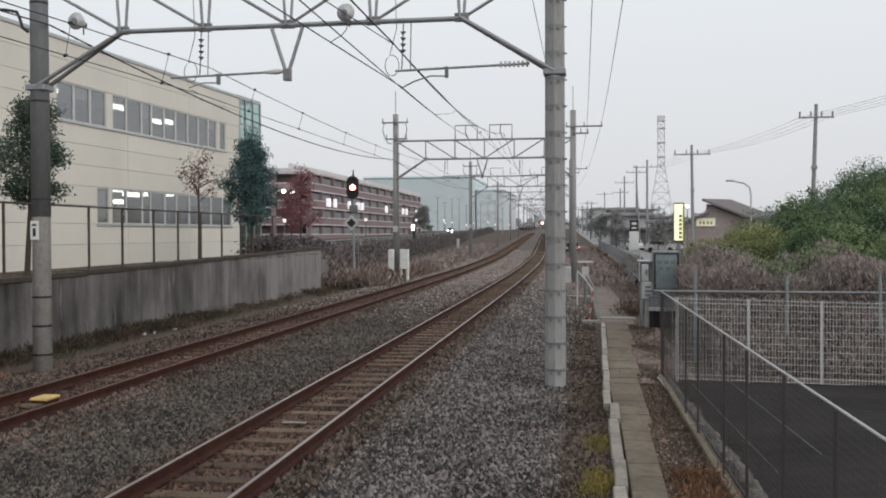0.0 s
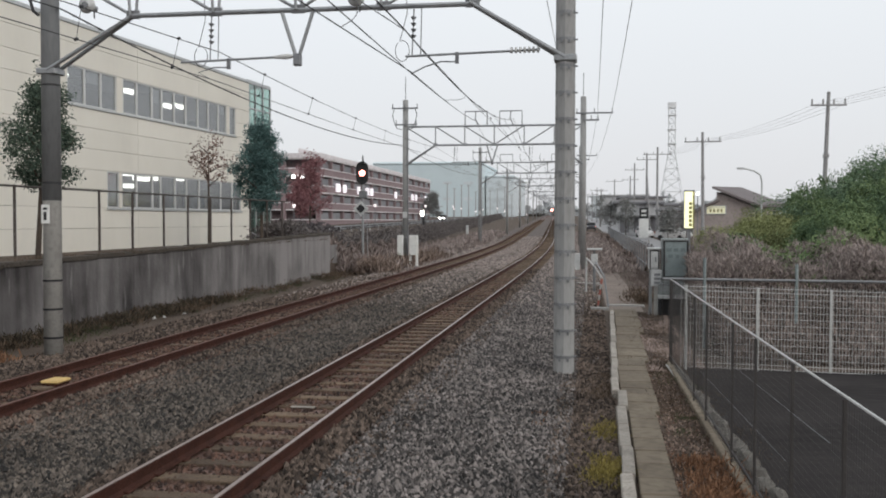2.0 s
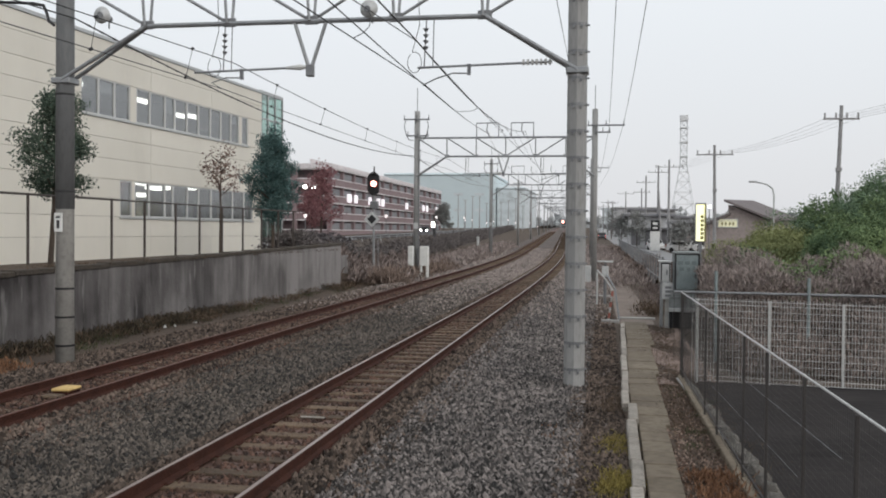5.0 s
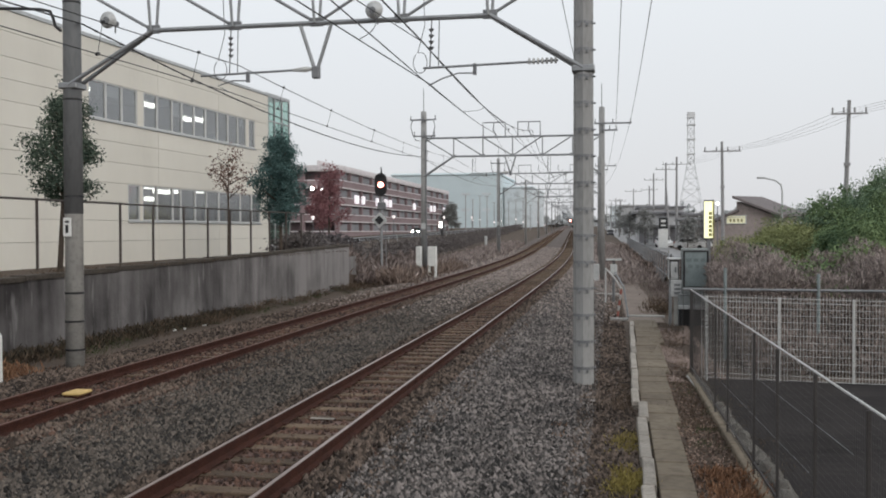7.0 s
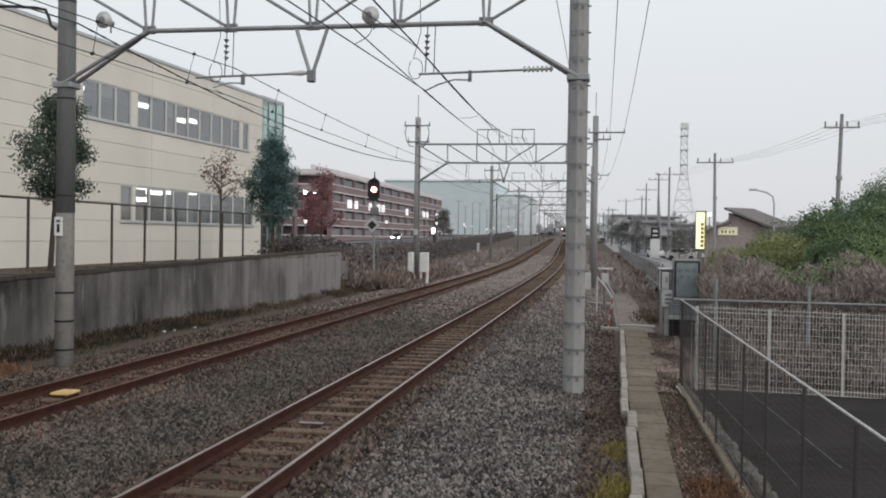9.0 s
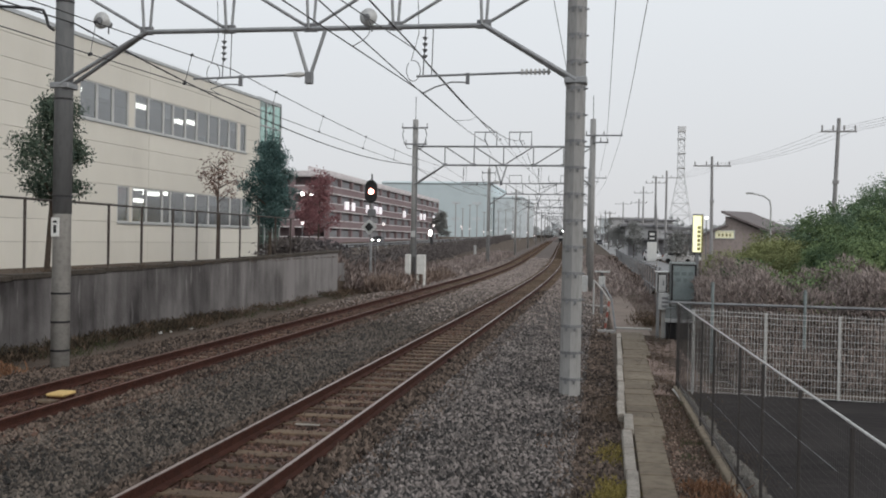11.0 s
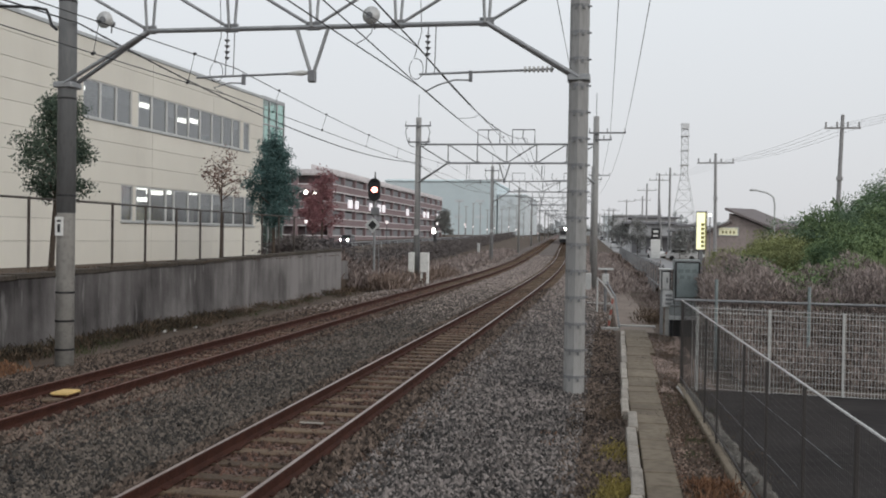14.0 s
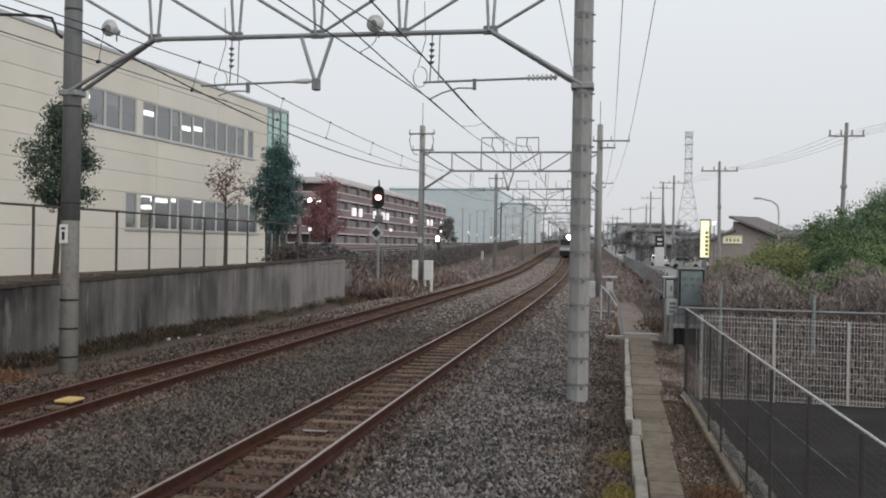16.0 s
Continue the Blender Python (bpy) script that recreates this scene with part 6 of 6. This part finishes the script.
    s = thing("pole_sign", (6.2, 122, 0.0), "black and white square sign board on a pale stand", "sign")
    part("board", box(B(), -0.55, 0.55, -0.08, 0.08, 2.7, 4.1, 0.03), M_BLACK, s)
    part("bar", box(B(), -0.3, 0.3, -0.1, -0.085, 3.5, 3.8), M_WHITE, s)
    part("bar", box(B(), -0.3, 0.3, -0.1, -0.085, 3.0, 3.2), M_WHITE, s)
    part("stand", box(B(), -0.6, 0.6, -0.06, 0.06, 0.2, 2.65, 0.03), M_WHITE, s)
    for x, y, h, w, sd in ((10.6, 112, 4.6, 3.6, 81), (8.9, 118, 3.8, 3.4, 82), (4.4, 136, 5.2, 4.2, 83), (2.4, 150, 5.0, 4.4, 84), (1.2, 205, 6.5, 5.5, 85)):
        tree(x, y, rise(y) - 0.36, h, w, M_HAZELEAF, 1600, 0.26, "dark bare-looking tree beside the far shops", sd, clear=0.2, loose=1)
    ys = [60, 90, 130, 180, 240, 320, 420, 560]
    v = [(x + off(y) * 0.55, y, rise(y) - 0.33) for y in ys for x in (3.2, 8.6)]
    tagged(raw("road", v, [(i * 2, i * 2 + 1, i * 2 + 3, i * 2 + 2) for i in range(len(ys) - 1)], M_PALEROAD), "wet asphalt road beyond the bar fence, its pale grey holding the mist", "road", kind="structure")
    # far line of trees that closes the view, coloured grey as if hazed
    rr = np.random.default_rng(41)
    n = 9000
    x = rr.uniform(-420, 420, n)
    p = np.stack([x, rr.uniform(560, 640, n), 4.5 + rr.uniform(0, 1, n) * (7.5 + 2.5 * np.sin(x * 0.05) + 1.5 * np.sin(x * 0.19))], 1)
    tagged(scatter_blades("far_woods", p, 4.5, island_mat("hazy_woods", (0.34, 0.355, 0.36), (0.44, 0.45, 0.455)), rr, slim=0.8), "line of woods, haze put in its pale grey", "woods", kind="stuff")
    weeds("weeds", (-0.2, 2.6), (48, 130), 9000, 0.6, M_REED, "pale dry grass along the dirt path", 71, clump=1.2)
    # posts and bars of the far road fence
    f = thing("road_fence", (0, 0, 0), "rusty bar fence between the railway and the road", "fence")
    for y in np.arange(44, 118, 2.2):
        x = 2.6 - 0.013 * (y - 44)
        part("post", tube(B(), (x, y, rise(y) - 0.4), (x, y, rise(y) + 1.35), 0.05, seg=6), M_DARKSTEEL, f)
    for z in (1.25, 0.3):
        part("rail", tube(B(), (2.6, 44, z - 0.05), (1.64, 118, rise(118) + z), 0.03, seg=6), M_DARKSTEEL, f)


# ---------------------------------------------------------------- vehicles
def car(name, paint, label, head=None, tail=None):
    """A small hatchback, its nose to -y."""
    c = thing(name, (0, 0, 0), label, "car", "cars")
    bm = B()
    prof = [(-1.9, 0.3), (-1.95, 0.62), (-1.75, 0.82), (-0.95, 0.95), (-0.35, 1.45), (1.25, 1.5), (1.75, 1.0), (1.9, 0.75), (1.9, 0.3)]
    a = [bm.verts.new((-0.74 + (0.1 if z > 1.2 else 0), y, z)) for y, z in prof]
    b = [bm.verts.new((0.74 - (0.1 if z > 1.2 else 0), y, z)) for y, z in prof]
    bm.faces.new(a)
    bm.faces.new(b[::-1])
    n = len(prof)
    for i in range(n):
        bm.faces.new((a[i], b[i], b[(i + 1) % n], a[(i + 1) % n]))
    bmesh.ops.recalc_face_normals(bm, faces=bm.faces)
    part("body", bm, paint, c)
    bm = B()
    vs = [bm.verts.new(q) for q in ((-0.66, -0.93, 0.99), (0.66, -0.93, 0.99), (0.58, -0.42, 1.42), (-0.58, -0.42, 1.42))]
    bm.faces.new(vs)
    bmesh.ops.solidify(bm, geom=bm.faces[:], thickness=-0.02)
    part("windscreen", bm, M_BLACK, c, "dark windscreen")
    for s in (-1, 1):
        part("side_window", box(B(), s * 0.70 - 0.03, s * 0.70 + 0.02, -0.5, 1.25, 1.0, 1.33, 0.01), M_BLACK, c)
        part("headlight", box(B(), s * 0.58 - 0.11, s * 0.58 + 0.11, -2.0, -1.88, 0.62, 0.8, 0.04), head or M_LIGHTGREY, c, "headlight")
        part("tail_light", box(B(), s * 0.58 - 0.18, s * 0.58 + 0.18, 1.86, 1.97, 0.68, 1.02, 0.03), tail or M_RED, c, "tail light")
        for y in (-1.2, 1.2):
            part("wheel", tube(B(), (s * 0.6, y, 0.3), (s * 0.78, y, 0.3), 0.3, seg=16), M_TYRE, c)
    return c


def build_train():
    t = thing("train", (0, 0, 0), "grey commuter train with bright headlights approaching on the line", "train")
    bm = box(B(), -1.4, 1.4, 0, 20, 1.0, 3.75, 0.12)
    body = part("body", bm, M_TRAIN, t, "pale grey car body")
    part("underframe", box(B(), -1.25, 1.25, 0.2, 20, 0.25, 1.0), M_BLACK, t)
    part("windscreen", box(B(), -1.15, 1.15, -0.03, 0.1, 2.0, 2.95, 0.03), M_BLACK, t, "black windscreen")
    part("front_panel", box(B(), -1.2, 1.2, -0.04, 0.05, 1.1, 1.6, 0.02), M_LIGHTGREY, t)
    part("light_panel", box(B(), -0.7, 0.7, -0.05, 0.05, 3.15, 3.55, 0.02), M_BLACK, t)
    # oversized discs: the glow around the lamps is built into their radius
    for s, r in ((0.12, 0.24), (0.5, 0.3)):
        part("headlight", tube(B(), (s, -0.1, 3.36), (s, -0.02, 3.36), r, seg=16), M_HEAD, t, "bright headlight")
    part("coupler", box(B(), -0.15, 0.15, -0.5, 0.2, 0.6, 0.95), M_BLACK, t)
    part("roof_unit", box(B(), -0.9, 0.9, 6, 10, 3.75, 4.05, 0.05), M_DARKSTEEL, t)
    for k in (1, 2):
        bogie = part("trailing_body", box(B(), -1.4, 1.4, 20.4 * k, 20.4 * k + 20, 1.0, 3.75, 0.12), M_TRAIN, t)
        part("underframe", box(B(), -1.25, 1.25, 20.4 * k, 20.4 * k + 20, 0.25, 1.0), M_BLACK, t)
    for y in (3, 16.5):
        for s in (-0.55, 0.55):
            part("wheel", tube(B(), (s - 0.06, y, 0.43), (s + 0.06, y, 0.43), 0.43, seg=16), M_DARKSTEEL, t)
    return t


build_ground()
build_ballast()
build_track(RIGHT_TRACK, True)
build_track(LEFT_TRACK, False)
for gy in GANTRY_Y:
    gantry(gy, gy < 20)
build_wires()
horn(-9.58, 6.52)
horn(-4.3, 6.47)
build_wall()
build_factory()
# trees between wall and factory
tree(-14.8, 23.0, 0.97, 5.6, 2.3, M_LEAF, 15000, 0.08, "slim dark evergreen tree before the factory wall", 2, clear=0.42, limbs=30, tilt=0.22)
tree(-15.25, 35.4, 1.05, 4.85, 2.1, M_REDLEAF, 800, 0.11, "thin young tree with sparse reddish leaves", 6, clear=0.58, loose=0.4, limbs=9)
tree(-15.4, 41.8, 1.09, 6.2, 2.75, M_BLUELEAF, 20000, 0.11, "dense blue-green evergreen tree by the factory corner", 12, clear=0.32, limbs=34)
build_bank()
build_signal()
build_equipment()
build_path()
big_cabinet()
cabinet(1.59, 1.90, 28.1, 0.99, 1.58, True, M_LIGHTGREY, "small pale grey equipment cabinet on a stand")
build_carpark()
build_apartments()
build_left_road()
build_right_far()
weeds("weeds", (-12.9, -11.8), (13, 48), 4200, 0.26, M_WEED, "dry brown weeds at the foot of the wall", 51)
weeds("weeds", (-12.95, -12.3), (17, 30), 6500, 0.26, M_FOOTSHRUB, "dark tangled shrubs at the foot of the wall", 69, clump=0.7)
weeds("weeds", (-12.9, -11.6), (15, 44), 2200, 0.16, M_GREENWEED, "low green weeds at the foot of the wall", 52)
weeds("weeds", (-13.0, -10.6), (48, 130), 12000, 0.8, M_REED, "tall dry grass beside the line", 53, clump=1.2)
weeds("weeds", (-11.6, -10.3), (45.5, 64), 5200, 0.75, M_DRYGRASS, "tall dry brown grass beside the rusty track", 70, clump=0.9)
weeds("weeds", (-15.0, -12.0), (46, 72), 6000, 0.9, M_BRUSH, "brown dry brush beyond the wall", 54, clump=1.0)
weeds("weeds", (-12.2, -11.0), (14.3, 16.6), 1000, 0.28, M_RUSTWEED, "rusty dry ferns by the pole", 55)
weeds("weeds", (0.0, 0.28), (9.6, 10.9), 1300, 0.1, M_YELLOWWEED, "yellow moss-like weeds at the kerb", 56, clump=0.25)
weeds("weeds", (0.05, 0.3), (11.8, 12.8), 600, 0.09, M_YELLOWWEED, "yellow moss-like weeds at the kerb", 57, clump=0.25)
weeds("weeds", (0.0, 0.3), (14.5, 17), 700, 0.1, M_WEED, "dry weeds at the kerb", 58, clump=0.25)
weeds("weeds", (1.05, 1.5), (8.3, 10.8), 2200, 0.15, M_RUSTWEED, "rusty dry weeds beside the walkway", 59, clump=0.25)
weeds("weeds", (1.0, 1.75), (8, 28), 9000, 0.09, M_WEED, "dry plant litter beside the walkway", 60, clump=0.5)
weeds("weeds", (0.9, 1.6), (18, 28), 3500, 0.07, M_REED, "pale dry stalks beside the walkway", 63, clump=0.5)
weeds("weeds", (1.15, 1.7), (7, 18), 700, 0.09, M_GREENWEED, "small green weeds beside the fence", 64, clump=0.2)
weeds("weeds", (1.3, 1.8), (30.5, 38), 500, 0.32, M_WEED, "brown dry brush beside the dirt path", 66, clump=0.7)
weeds("weeds", (2.7, 4.0), (56, 120), 9000, 0.8, M_THICKET, "bare twiggy brush along the road fence", 68, clump=1.2)
weeds("weeds", (-13.3, -12.98), (8, 44), 5000, 0.12, M_WEED, "dry moss and grass along the wall top", 67, z=1.44, clump=0.4)
weeds("weeds", (1.7, 2.6), (33, 70), 2600, 0.32, M_BRUSH, "brown dry brush along the dirt path", 61, clump=0.9)
weeds("weeds", (-5.9, -5.6), (8.9, 9.3), 220, 0.07, M_GREENWEED, "small green weed in the ballast", 73, clump=0.2)
weeds("weeds", (-1.0, -0.7), (12.4, 13.2), 260, 0.1, M_RUSTWEED, "small dry weed in the ballast", 62, clump=0.15)
train = build_train()
car_left = car("car", M_CARDARK, "dark hatchback with lit headlights on the road", head=M_HEAD)
car_away = car("car", M_CARDARK, "dark hatchback with red tail lights on the far road", tail=M_TAIL)
car_near = car("car", M_CARWHITE, "white hatchback on the far road")
for px, py, pr in ((9.4, 120, 80), (12.4, 126, 95), (6.6, 128, 12)):
    parked = car("car", M_CARWHITE, "white parked hatchback by the shops")
    parked.matrix_basis = pose(px, py, rise(py) - 0.36, 0, 0, pr)


def motions():
    rows = []
    for t in (0, 2, 4, 6, 8, 10, 12, 14, 16):
        y = 155 + 31 * (16 - t)
        rows.append((t, pose(RIGHT_TRACK + off(y), y, rise(y), 0.6, 0, math.degrees(math.atan2(off(y) - off(y + 20), 20)))))
    walk(train, rows)
    walk(car_left, [(t, pose(-38, y + 1.9, ground_z(-38 + off(y), y) + 0.03)) for t, y in ((0, 262), (4, 205), (6.5, 181), (9, 167), (11.5, 150), (12.5, 142), (13.5, 135.5), (14.5, 129.5), (16, 120))])
    walk(car_away, [(t, pose(x, y, rise(y) - 0.36)) for t, x, y in ((0, -1.5, 112), (1.5, -0.6, 158), (4, -0.7, 190), (9, -0.8, 240), (16, -1.4, 330))])
    walk(car_near, [(t, pose(x, y, rise(y) - 0.36)) for t, x, y in ((0, -2.0, 420), (9, 0.9, 280), (12.5, 1.4, 215), (16, 1.9, 160))])


motions()
